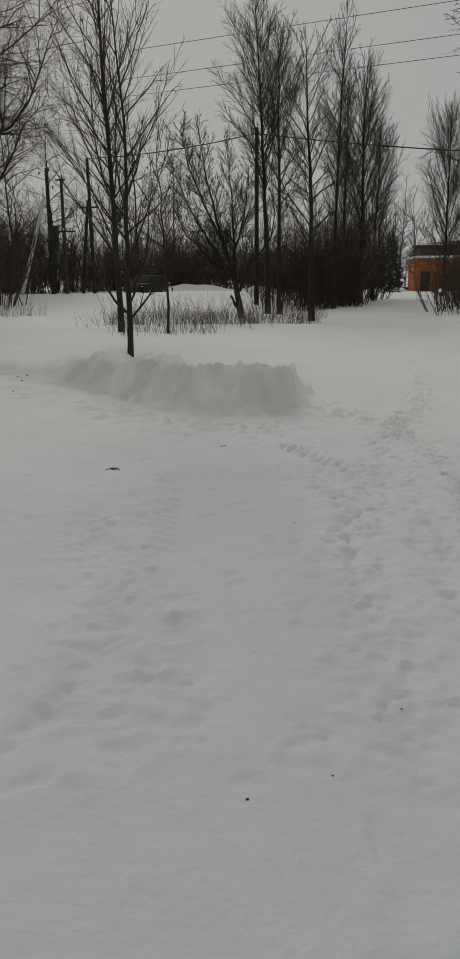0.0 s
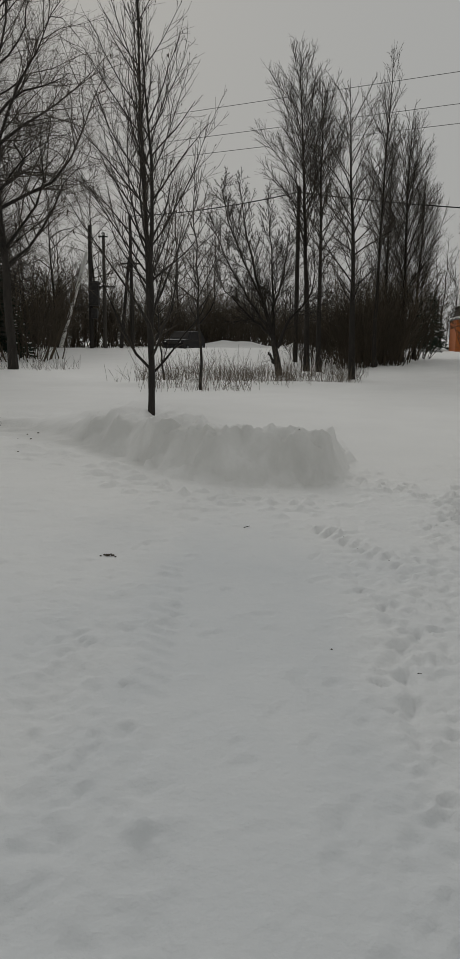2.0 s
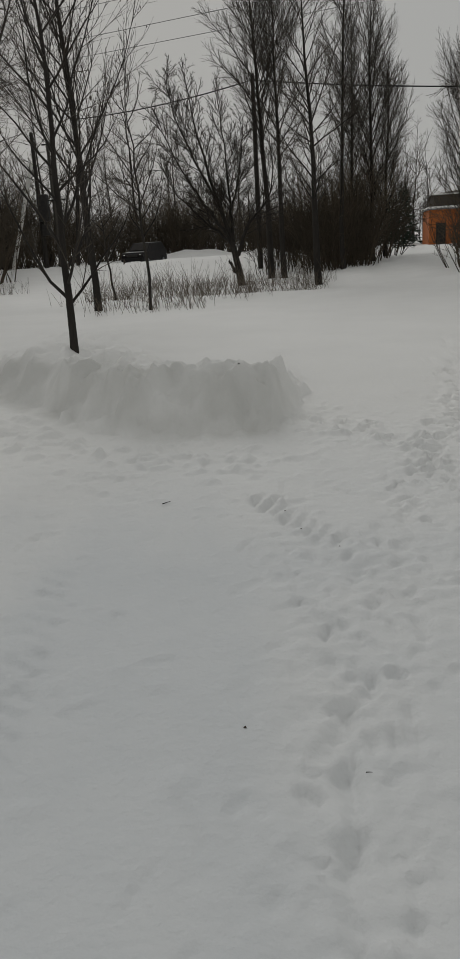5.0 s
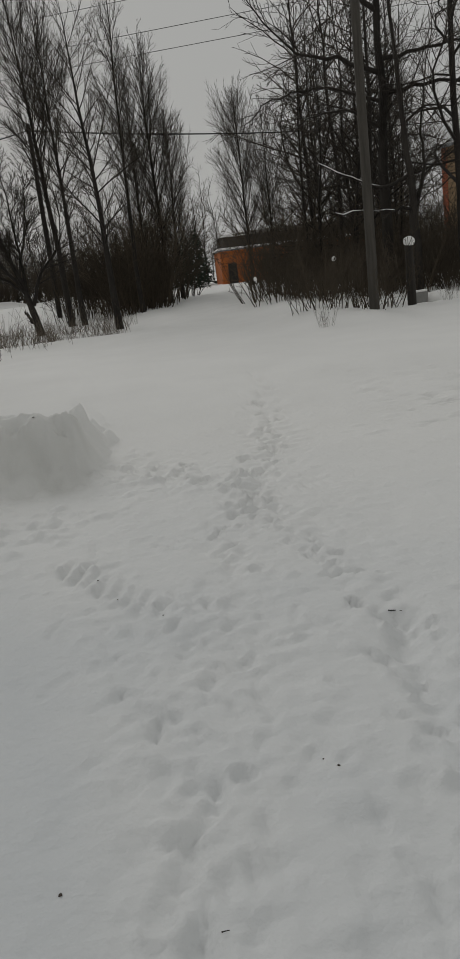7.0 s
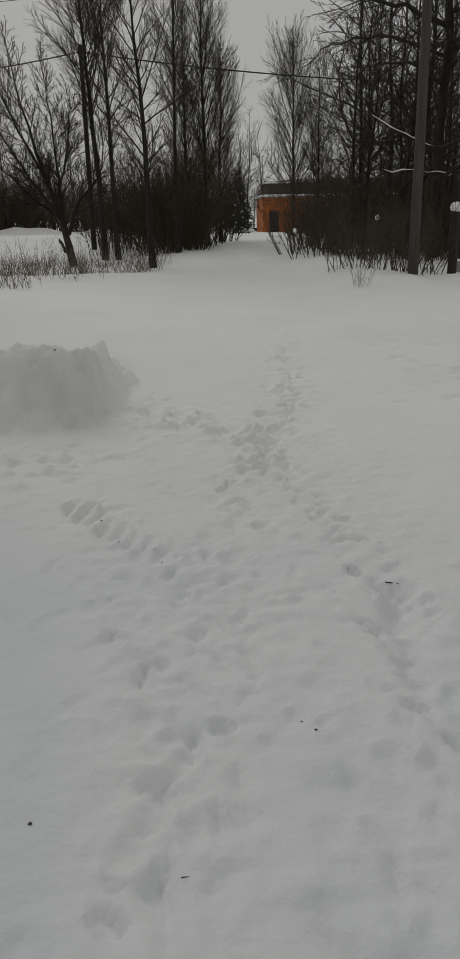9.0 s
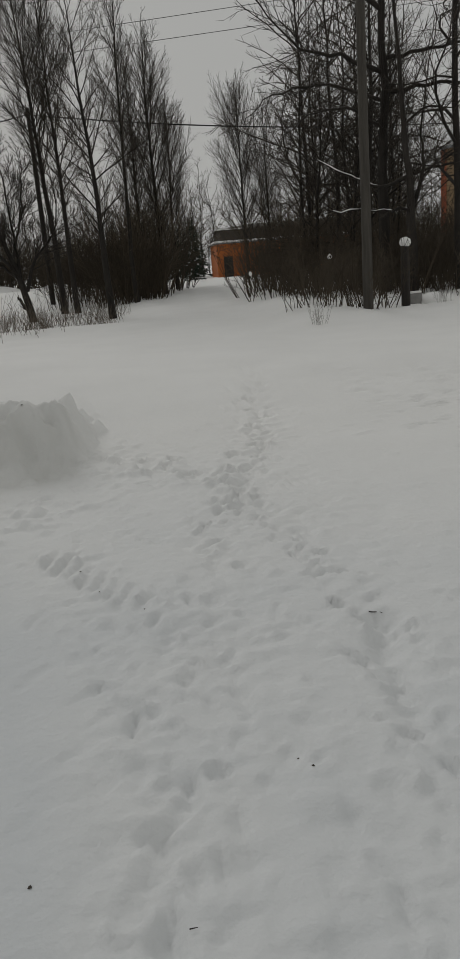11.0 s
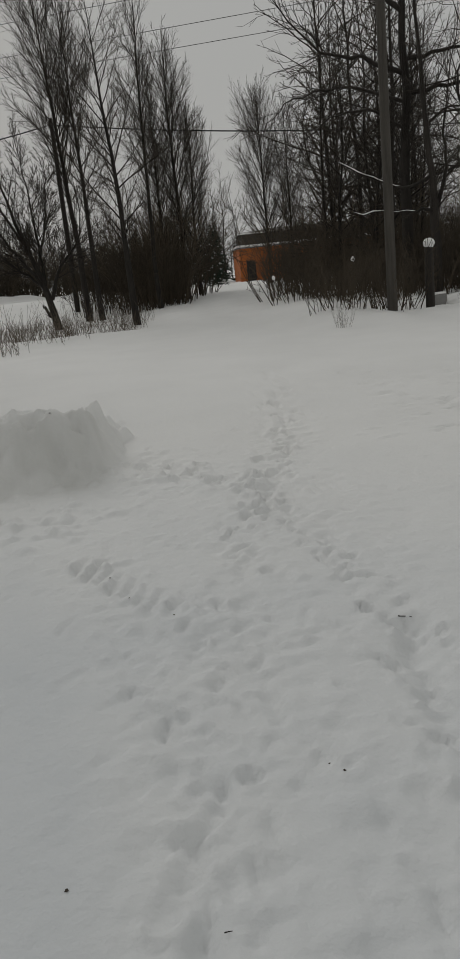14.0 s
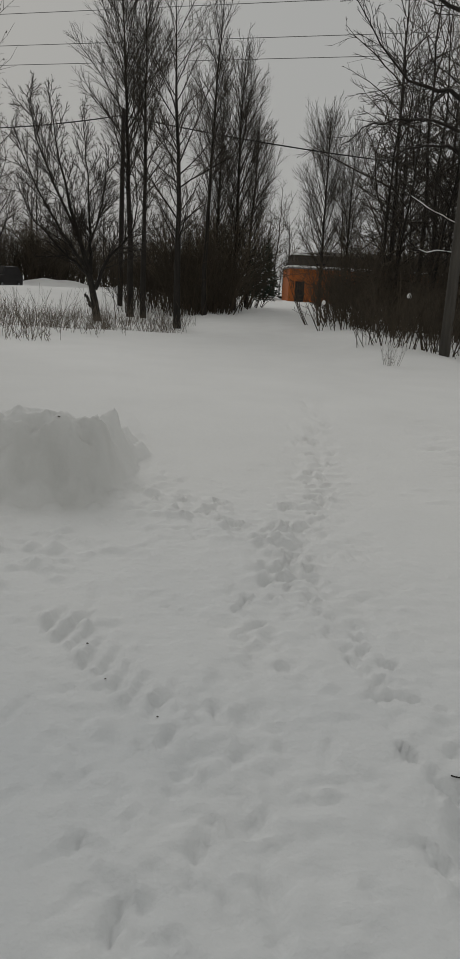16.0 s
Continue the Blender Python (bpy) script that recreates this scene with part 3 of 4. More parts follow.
tree(g3(-2.62, 22.6), 23, "thin crooked bare sapling among dry stalks", h=6.4, r=0.046, low=0.3, n1=26, reach=0.20, angle=42, fine=0.0045, d2=4.1, d3=6.3, bend=0.12)
tree(g3(-4.6, 28.0), 24, "thin bare sapling leaning over the snow field", h=5.0, r=0.04, low=0.25, n1=14, reach=0.20, angle=45, fine=0.005, d2=3.5, d3=5.0, bend=0.10, lean=(-0.10, 0))
# big tree at the edge of the wood on the west side
tree(g3(-12.3, 34.2), 25, "tall old bare tree with a thick dark trunk and wide crown", h=20.0, r=0.21, low=0.22, n1=42, reach=0.31, shape=0.75, angle=60, up=0.03, fine=0.0060, d2=3.0, d3=5.2, ratio=0.46, wobble=0.24, bend=0.06, lean=(-0.01, 0))
tree(g3(-16.5, 38.5), 26, "tall old bare tree with a wide twiggy crown", h=19.0, r=0.15, low=0.22, n1=44, reach=0.29, shape=0.75, angle=60, up=0.04, fine=0.0068, d2=3.1, d3=5.0, ratio=0.46, wobble=0.26, bend=0.06)
# low forked tree
forked_tree(g3(-0.85, 36.0), 31, "low dark tree forking into a fan of stems dusted with snow", [
    ([(0.0, 0, -0.2), (-0.15, 0, 0.9), (-0.3, 0, 1.7), (-0.7, 0.1, 3.0), (-1.3, 0.2, 4.8), (-1.7, 0.3, 6.6), (-1.9, 0.3, 8.2)], 0.17, 0.010),
    ([(-0.28, 0, 1.55), (-0.9, -0.2, 2.6), (-1.8, -0.3, 3.9), (-2.6, -0.4, 5.4), (-3.1, -0.4, 6.8)], 0.08, 0.010),
    ([(-0.28, 0, 1.65), (-1.2, 0.2, 2.4), (-2.4, 0.3, 3.5), (-3.2, 0.3, 5.0)], 0.065, 0.010),
    ([(-0.12, 0, 1.2), (0.2, -0.1, 2.0), (0.4, -0.1, 2.5), (1.1, -0.2, 3.2), (1.4, -0.2, 3.7), (1.45, -0.2, 4.8), (1.3, -0.2, 6.0)], 0.08, 0.010),
    ([(-0.3, 0, 1.75), (-0.35, 0.3, 3.4), (-0.5, 0.4, 5.4), (-0.7, 0.5, 7.6)], 0.07, 0.010),
    ([(-0.5, 0.1, 2.4), (-0.1, 0.3, 3.6), (0.2, 0.4, 5.0), (0.3, 0.5, 6.6)], 0.065, 0.010),
    ([(-0.9, 0.1, 3.4), (-1.7, -0.4, 5.0), (-2.4, -0.5, 6.8), (-2.6, -0.5, 8.0)], 0.06, 0.010),
    ([(-0.1, 0, 0.45), (-0.32, 0, 0.62), (-0.5, 0, 1.0)], 0.08, 0.05)], fine=0.0078, d2=7.0, d3=9.0, up=0.05, crown=2.1, snowy=(3,))
# row of tall trees along the path
tree(g3(0.35, 40.6), 32, "very tall bare poplar with dense upswept crown beside a utility pole", h=14.9, r=0.16, low=0.36, n1=62, reach=0.235, lean=(-0.06, 0), **POPLAR)
tree(g3(0.95, 40.2), 33, "tall bare poplar with a narrow dark crown", h=13.6, r=0.14, low=0.34, n1=46, reach=0.20, lean=(0.0, 0), **POPLAR)
tree(g3(2.15, 33.1), 34, "bare poplar with an open upswept crown at the path's edge", h=11.3, r=0.14, low=0.26, n1=46, reach=0.26, lean=(-0.03, 0), **dict(POPLAR, angle=44, a2=(20, 44)))
tree(g3(3.85, 42.2), 35, "slender tall bare poplar with a spire-shaped crown", h=15.6, r=0.12, low=0.30, n1=54, reach=0.15, lean=(0.03, 0), **POPLAR)
tree(g3(6.0, 49.0), 36, "tall bare poplar with a broad pointed brown crown", h=14.0, r=0.16, low=0.22, n1=64, reach=0.26, lean=(0.02, 0), **POPLAR)
tree(g3(5.0, 51.0), 37, "tall bare poplar with a broad pointed brown crown", h=12.6, r=0.15, low=0.22, n1=50, reach=0.27, **dict(POPLAR, fine=0.0060))
tree(g3(7.8, 57.0), 38, "tall bare poplar with a broad pointed brown crown", h=12.0, r=0.14, low=0.22, n1=52, reach=0.28, **dict(POPLAR, fine=0.0060))
tree(g3(15.2, 68.0), 39, "tall bare poplar with several upswept stems beside the brick house", h=15.0, r=0.15, low=0.18, n1=60, reach=0.33, **dict(POPLAR, fine=0.0062, angle=28, d2=4.2, d3=5.6))
tree(g3(17.0, 67.0), 40, "tall bare poplar with several upswept stems beside the brick house", h=13.8, r=0.13, low=0.18, n1=50, reach=0.30, **dict(POPLAR, fine=0.0062, angle=28, d2=4.2, d3=5.6))
# big trees east of the path
forked_tree(g3(10.9, 28.3), 51, "big old bare tree with a black trunk and long arching limbs", [
    ([(0, 0, -0.2), (0.02, 0, 4), (0.1, 0, 8), (0, 0, 13), (0.2, 0, 19)], 0.22, 0.03),
    ([(0.05, 0, 6.6), (-1.6, -0.4, 7.1), (-2.6, -0.6, 7.0), (-3.6, -0.7, 7.9), (-4.6, -0.8, 9.2)], 0.085, 0.010),
    ([(0.1, 0, 8.3), (-1.9, -0.3, 9.5), (-3.2, -0.5, 9.4), (-4.7, -0.7, 9.9)], 0.085, 0.010),
    ([(0.1, 0, 9.6), (-2.0, -0.2, 10.9), (-3.2, -0.4, 10.6), (-4.7, -0.5, 11.1)], 0.08, 0.010),
    ([(0.08, 0, 6.0), (1.5, -0.3, 6.2), (3.0, -0.5, 6.1), (4.6, -0.6, 6.5)], 0.085, 0.012),
    ([(0.1, 0, 7.0), (2.0, -0.3, 7.2), (4.5, -0.4, 7.7)], 0.08, 0.012),
    ([(0.05, 0, 5.0), (-1.4, -0.3, 5.7), (-2.7, -0.4, 5.3), (-3.7, -0.4, 4.6)], 0.06, 0.010),
    ([(0.05, 0, 5.8), (-1.6, 0.6, 6.5), (-3.2, 0.8, 6.3), (-4.2, 0.9, 5.6)], 0.06, 0.010),
    ([(0.05, 0, 11), (1.8, 0, 12.2), (3.5, 0, 13)], 0.06, 0.012),
    ([(0.05, 0, 12), (-1.8, 0.2, 13.4), (-3.6, 0.3, 14)], 0.06, 0.012)], d2=4.2, d3=6.5, up=0.015, crown=1.4, fine=0.0064)
forked_tree(g3(11.2, 26.8), 52, "crooked old bare tree forking low, snow lying on its limbs", [
    ([(0, 0, -0.2), (-0.03, 0, 1.4), (0.0, 0, 2.6), (-0.17, 0, 3.6), (-0.2, 0, 5.1), (-0.45, 0, 7.0), (-0.4, 0.1, 9.0), (-0.6, 0.2, 12.0)], 0.19, 0.02),
    ([(0.0, 0, 2.4), (0.35, 0, 3.4), (0.45, 0, 4.0), (0.3, 0, 4.8), (0.6, 0.2, 6.2), (1.0, 0.3, 8.0)], 0.075, 0.012),
    ([(0.0, 0, 2.45), (-0.5, -0.1, 2.55), (-1.06, -0.1, 2.45), (-1.9, 0.0, 2.6), (-2.9, -0.1, 2.5)], 0.05, 0.010),
    ([(-0.15, 0.0, 3.45), (-0.9, 0, 3.15), (-1.6, 0, 3.35), (-2.3, 0, 3.75), (-3.1, 0, 4.05)], 0.05, 0.010),
    ([(-0.2, 0, 4.9), (0.5, -0.1, 5.4), (1.2, -0.1, 5.2), (2.2, 0, 5.6)], 0.045, 0.010)], d2=3.6, d3=6.0, up=0.01, crown=1.1, fine=0.0062, snowy=(2, 3))
tree(g3(12.55, 26.3), 53, "tall bare tree with a dark trunk and long level limbs", h=18.0, r=0.14, low=0.16, n1=34, reach=0.18, shape=0.75, angle=74, up=0.02, fine=0.0060, d2=2.8, d3=4.6, ratio=0.42, wobble=0.26)
tree(g3(16.5, 26.0), 54, "tall bare tree with long spreading limbs", h=18.0, r=0.19, low=0.22, n1=34, reach=0.20, shape=0.75, angle=68, up=0.02, fine=0.0066, d2=3.1, d3=5.0, ratio=0.42, wobble=0.28)
tree(g3(12.45, 33.2), 55, "tall bare tree with a dense twiggy crown among shrubs", h=15.5, r=0.13, low=0.15, n1=40, reach=0.20, shape=0.75, angle=56, up=0.03, fine=0.0064, d2=3.7, d3=5.4, wobble=0.24)

# drooping limbs of a tree west of the bank
forked_tree(g3(-9.8, 12.5), 61, "bare tree with long thin limbs drooping to the snow", [
    ([(0, 0, -0.2), (0.2, 0, 1.6), (0.1, 0, 3.6), (-0.3, 0.1, 6.5)], 0.11, 0.02),
    ([(0.2, 0, 1.5), (1.4, -0.3, 2.0), (2.6, -0.5, 1.9), (3.6, -0.6, 1.3), (4.3, -0.6, 0.15)], 0.03, 0.005),
    ([(0.2, 0, 1.7), (1.6, 0.2, 2.3), (3.0, 0.3, 2.2), (4.0, 0.3, 1.6), (4.7, 0.3, 0.45)], 0.028, 0.005),
    ([(0.2, 0, 1.6), (1.5, 0.0, 2.0), (2.9, -0.1, 1.8), (3.9, -0.2, 1.2), (4.5, -0.2, 0.35)], 0.026, 0.005),
    ([(0.2, 0, 1.2), (1.2, -0.5, 1.5), (2.6, -0.9, 1.3), (3.7, -1.0, 0.2)], 0.026, 0.005)], fine=0.0046, d2=5.1, d3=5.0, up=-0.07, ratio=0.45, crown=0.9, lowest=0.4)

# ---------------------------------------------------------------- woods
WOOD = [tree((0, 0, 0), 200 + k, "bare woodland tree with dark trunk and dense twigs", "woodland trees", h=h, r=r, low=low, n1=36, reach=0.20, shape=0.75, angle=a, up=u, crown_only=True,
             fine=0.0100, d2=2.2, d3=2.6, wobble=0.18, bend=0.05) for k, (h, r, low, a, u) in enumerate([(15, .115, .22, 50, .04), (13, .09, .22, 44, .06), (17, .13, .25, 58, .03), (11, .075, .12, 46, .06)])]
W_SHRUB = [shrub_mesh(300 + k, 1.0, 0.34, 20, 10, 0.0036, 0.22) for k in range(4)]
T_SHRUB = [shrub_mesh(310 + k, 1.0, 0.26, 15, 11.5, 0.0037, 0.19) for k in range(4)]
woods = np.random.RandomState(5)
wood_sites = []


def scatter(n, xr, yr, gap, keep=None):
    out, tries = [], 0
    while len(out) < n and tries < n * 60:
        tries += 1
        x, y = woods.uniform(*xr), woods.uniform(*yr)
        if (keep is None or keep(x, y)) and all(math.hypot(x - a, y - b) > gap for a, b in out):
            out.append((x, y))
    return out


wood_sites += scatter(24, (-36, -16.2), (46, 62), 1.7, lambda x, y: x < (-1.6 - 0.309 * (y - 1) if y < 58.5 else -15.6))
wood_sites += scatter(14, (-50, -15), (62, 88), 2.2)
wood_sites += scatter(7, (-16, -2), (74, 92), 2.5)
wood_sites += scatter(18, (9.5, 28), (33, 58), 1.6, lambda x, y: 10.1 + (y - 30) * 0.2 < x < 0.44 * (y - 3) + 0.5)
wood_sites += scatter(10, (20, 40), (60, 96), 3.0, lambda x, y: x < 0.42 * y)
wood_sites += scatter(12, (-27, -14.5), (39, 47), 1.8, lambda x, y: x < -14.5 - (47 - y) * 0.1)
wood_sites += scatter(3, (8.8, 13), (33, 50), 1.2, lambda x, y: x > 8.2 + (y - 30) * 0.16)
wood_sites += scatter(7, (9, 24), (118, 138), 2.5)
wood_sites += scatter(3, (9.6, 17), (29.5, 39), 1.5, lambda x, y: x > 9.4 + (y - 30) * 0.16)
used = set()
for k, (x, y) in enumerate(wood_sites):
    src = k % 4
    z = ground_at(x, y)
    size = woods.uniform(0.75, 1.1)
    if src not in used:
        used.add(src)
        WOOD[src].matrix_world = pose(x, y, z, 0, 0, woods.uniform(0, 360))
        continue
    one = copy_thing(WOOD[src], pose(x, y, z, woods.normal(0, 1.5), woods.normal(0, 1.5), woods.uniform(0, 360)))
    one.scale = (size, size, size)

# shrubs: thicket east of the path, hedge west of it, undergrowth of the woods
for x, y in scatter(58, (5.6, 17), (20.4, 36), 0.7, lambda x, y: x > 5.95 + (y - 20.4) * 0.165 and y > 20.5 + 0.55 * (x - 6) and (y > 23.8 or x < 8.2)):
    shrub(W_SHRUB[woods.randint(4)], g3(x, y), woods.uniform(1.0, 2.3) + 0.10 * (y - 21), woods.uniform(0, 360), "bare dark shrub of thin upright shoots rising from snow", "thicket beside the path", 1.1)
for x, y in scatter(62, (8.5, 26), (32, 62), 0.9, lambda x, y: x > 8.9 + (y - 34) * 0.21):
    shrub(T_SHRUB[woods.randint(4)], g3(x, y), woods.uniform(2.5, 5.2), woods.uniform(0, 360), "bare dark shrub of thin upright shoots rising from snow", "thicket beside the path", 1.0)
for x, y in scatter(44, (1.5, 9.5), (41.5, 60), 0.65, lambda x, y: 2.8 + (y - 42) * 0.05 < x < 3.9 + (y - 41.5) * 0.245):
    shrub(T_SHRUB[woods.randint(4)], g3(x, y), woods.uniform(4.2, 7.2), woods.uniform(0, 360), "tall dense brown shrub in a hedge along the path", "hedge along the path", 0.75)
for x, y in scatter(14, (-1.5, 3.5), (44, 56), 1.2, lambda x, y: x > -0.2 + (y - 44) * 0.05):
    shrub(T_SHRUB[woods.randint(4)], g3(x, y), woods.uniform(2.8, 4.4), woods.uniform(0, 360), "tall dense brown shrub in a hedge along the path", "hedge along the path", 0.9)
for x, y in scatter(64, (-40, -15.4), (44, 66), 0.9, lambda x, y: x < (-1.3 - 0.309 * (y - 1) if y < 58.5 else -15.4)):
    shrub(T_SHRUB[woods.randint(4)], g3(x, y), woods.uniform(4.0, 8.0), woods.uniform(0, 360), "dense dark undergrowth shrub at the wood's edge", "undergrowth of the wood", 1.0)
for x, y in scatter(22, (-25, -13.5), (62.5, 71), 1.0):
    shrub(T_SHRUB[woods.randint(4)], g3(x, y), woods.uniform(5.0, 7.6), woods.uniform(0, 360), "dense dark undergrowth shrub behind the utility poles", "undergrowth of the wood", 1.0)
for x, y in scatter(64, (-17, 4), (67, 80), 1.0, lambda x, y: not -4.5 < x < -2.5):
    shrub(T_SHRUB[woods.randint(4)], g3(x, y), woods.uniform(3.6, 5.8), woods.uniform(0, 360), "dense dark undergrowth shrub beyond the road", "undergrowth beyond the road", 1.35)
for x, y in scatter(20, (13.5, 30), (23.5, 40), 1.1):
    shrub(W_SHRUB[woods.randint(4)], g3(x, y), woods.uniform(1.8, 3.0), woods.uniform(0, 360), "bare dark shrub of thin upright shoots rising from snow", "thicket beside the path", 1.1)

for x, y in scatter(26, (13, 24), (57, 82), 1.0, lambda x, y: x > 14.6 + (y - 57) * 0.22):
    shrub(T_SHRUB[woods.randint(4)], g3(x, y), woods.uniform(2.2, 4.0), woods.uniform(0, 360), "bare dark shrub of thin upright shoots rising from snow", "thicket beside the path", 1.1)

shrub(W_SHRUB[1], g3(5.85, 19.7), 0.62, 40, "small bare sprig standing before the thicket in snow", "thicket beside the path", 0.7)
shrub(W_SHRUB[2], g3(9.4, 21.0), 0.7, 120, "small bare sprig standing beside a snow-capped post", "thicket beside the path", 0.7)

# dry stalks sticking out of the snow field
stalks = Tubes()
rs = np.random.RandomState(9)
for k in range(240):
    if k < 195:
        cx, cy = rs.uniform(-5.5, 2.6), rs.uniform(24.4, 38)
        if cx > 1.6 + (cy - 25) * 0.1:
            continue
    elif k < 215:
        cx, cy = rs.uniform(-14.5, -9.5), rs.uniform(33, 36)
    else:
        cx, cy = rs.uniform(-4.4, -1.2), rs.uniform(21.5, 24.4)
    for _ in range(rs.randint(3, 15)):
        x, y = cx + rs.normal(0, 0.22), cy + rs.normal(0, 0.22)
        d = np.array([rs.normal(0, 0.3) + 0.5 * (x - cx), rs.normal(0, 0.3), 1.0])
        l = rs.uniform(0.2, 0.75) * (1.9 if rs.rand() < 0.15 else 1.0)
        pts = shoot_line(g3(x, y, 0.05), d / np.linalg.norm(d), l, 4, rs, 0.09, -0.01)
        stalks.add(pts, np.linspace(0.0052, 0.0025, 4), 3)
        if rs.rand() < 0.6:
            p, d2 = at_line(pts, 0.6)
            stalks.add(shoot_line(p, turned(d2, 0.5, rs), l * 0.4, 3, rs, 0.1, 0.0), [0.004, 0.003, 0.002], 3)
tagged(new("dry_stalks", stalks.mesh("dry_stalks", DRY)), "thin dry brown stalks and shoots sticking out of snow", "dry stalks", kind="stuff")

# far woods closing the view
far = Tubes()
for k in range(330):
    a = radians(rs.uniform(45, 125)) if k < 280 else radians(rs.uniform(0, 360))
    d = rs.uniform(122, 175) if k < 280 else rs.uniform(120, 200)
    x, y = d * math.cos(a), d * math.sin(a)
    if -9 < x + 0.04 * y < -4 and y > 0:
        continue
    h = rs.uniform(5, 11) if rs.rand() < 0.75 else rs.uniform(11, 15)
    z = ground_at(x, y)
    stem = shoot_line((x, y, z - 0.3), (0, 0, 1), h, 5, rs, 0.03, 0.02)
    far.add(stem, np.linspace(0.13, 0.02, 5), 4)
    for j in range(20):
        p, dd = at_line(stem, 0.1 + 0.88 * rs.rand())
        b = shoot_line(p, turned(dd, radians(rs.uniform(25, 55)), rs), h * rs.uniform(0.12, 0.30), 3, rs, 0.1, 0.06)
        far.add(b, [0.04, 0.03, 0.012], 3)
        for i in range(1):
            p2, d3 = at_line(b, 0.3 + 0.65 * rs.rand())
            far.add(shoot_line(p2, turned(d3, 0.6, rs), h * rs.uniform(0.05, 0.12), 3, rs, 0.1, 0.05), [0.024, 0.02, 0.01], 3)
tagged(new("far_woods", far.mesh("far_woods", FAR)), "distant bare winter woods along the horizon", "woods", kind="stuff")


# ---------------------------------------------------------------- small spruces with snow
def spruce(at, seed, h, label, snowy=0.4):
    rnd = np.random.RandomState(seed)
    root = thing("spruce", at, label, "spruce", "small spruces")
    part("trunk", rod([(0, 0, -0.2), (0, 0, h * 0.5), (0, 0, h)], [0.07, 0.05, 0.01], 6, "trunk", BARK), BARK, root)
    t, s = Tubes(), Tubes()
    for i in range(70):
        u = 0.08 + 0.9 * i / 70
        az = i * 2.4 + rnd.normal(0, 0.3)
        l = h * 0.30 * (1.05 - u) * rnd.uniform(0.7, 1.2)
        o = np.array([math.cos(az), math.sin(az), -0.25])
        line = shoot_line((0, 0, h * u), o / np.linalg.norm(o), l, 5, rnd, 0.05, 0.05)
        t.add(line, np.linspace(0.012 * h + 0.02, 0.02, 5), 5)
        for j in range(10):
            p, d = at_line(line, 0.15 + 0.83 * rnd.rand())
            t.add(shoot_line(p, turned(d, 0.7, rnd), l * 0.3, 3, rnd, 0.05, -0.05), [0.006 * h + 0.02, 0.005 * h + 0.012, 0.008], 3)
        if rnd.rand() < snowy:
            s.add(line[2:] + np.array([0, 0, 0.05]), [0.03, 0.05, 0.02], 5)
    part("needles", t.mesh("needles", NEEDLE), NEEDLE, root)
    if s.sets:
        tagged(part("bough_snow", s.mesh("bough_snow", SNOW), SNOW, root, "snow lying on the boughs"), kind="stuff")
    return root


spruce(g3(-17.6, 49.5), 71, 3.4, "small dark spruce with snow on its boughs at the wood's edge")
spruce(g3(-24.0, 49.0), 72, 4.2, "small dark spruce with snow on its boughs at the wood's edge")
spruce(g3(12.6, 80.0), 73, 3.6, "small dark spruce with snow on its boughs beside the path")
for k, (x, y, h) in enumerate([(-21.5, 47.5, 8.5), (-25.0, 45.0, 10.0), (-19.2, 50.5, 6.5), (-28.5, 48.5, 11.0), (-31.5, 47.0, 9.5), (-23.2, 50.5, 9.0)]):
    spruce(g3(x, y), 80 + k, h, "tall dark spruce at the wood's edge", 0.0)
for k, (x, y, h) in enumerate([(14.3, 104.0, 5.5), (16.2, 113.0, 7.0), (12.8, 119.0, 7.5), (18.6, 121.0, 8.5)]):
    spruce(g3(x, y), 90 + k, h, "dark spruce at the end of the path", 0.1)
spruce(g3(17.8, 112.0), 74, 8.0, "tall dark spruce behind the brick house")


# ---------------------------------------------------------------- poles and lines
def pole(at, h, r, material, label, arms=(), name="utility_pole", cap=True):
    root = thing(name, at, label, "utility pole")
    zs = np.linspace(-0.3, h, 8)
    part("shaft", rod([(0.004 * math.sin(3 * z), 0.003 * math.cos(2 * z), z) for z in zs], np.linspace(r, r * 0.72, 8), 12, "shaft", material), material, root)
    if cap:
        bm = bmesh.new()
        bmesh.ops.create_cone(bm, cap_ends=True, segments=12, radius1=r * 0.74, radius2=r * 0.5, depth=0.06, matrix=Matrix.Translation((0, 0, h + 0.03)))
        part("top", bm, material, root)
    for z, half in arms:
        arm = part("crossarm", boxed(-half, half, -0.05 - r, 0.03 - r, z - 0.05, z + 0.05, 0.01), IRON, root)
        for x in (-half * 0.9, 0, half * 0.9):
            part("insulator", rod([(x, -r, z + 0.05), (x, -r, z + 0.12), (x, -r, z + 0.13), (x, -r, z + 0.24)], [0.02, 0.025, 0.06, 0.03], 8, "insulator", PORCELAIN), PORCELAIN, arm, "white porcelain insulator")
    return root


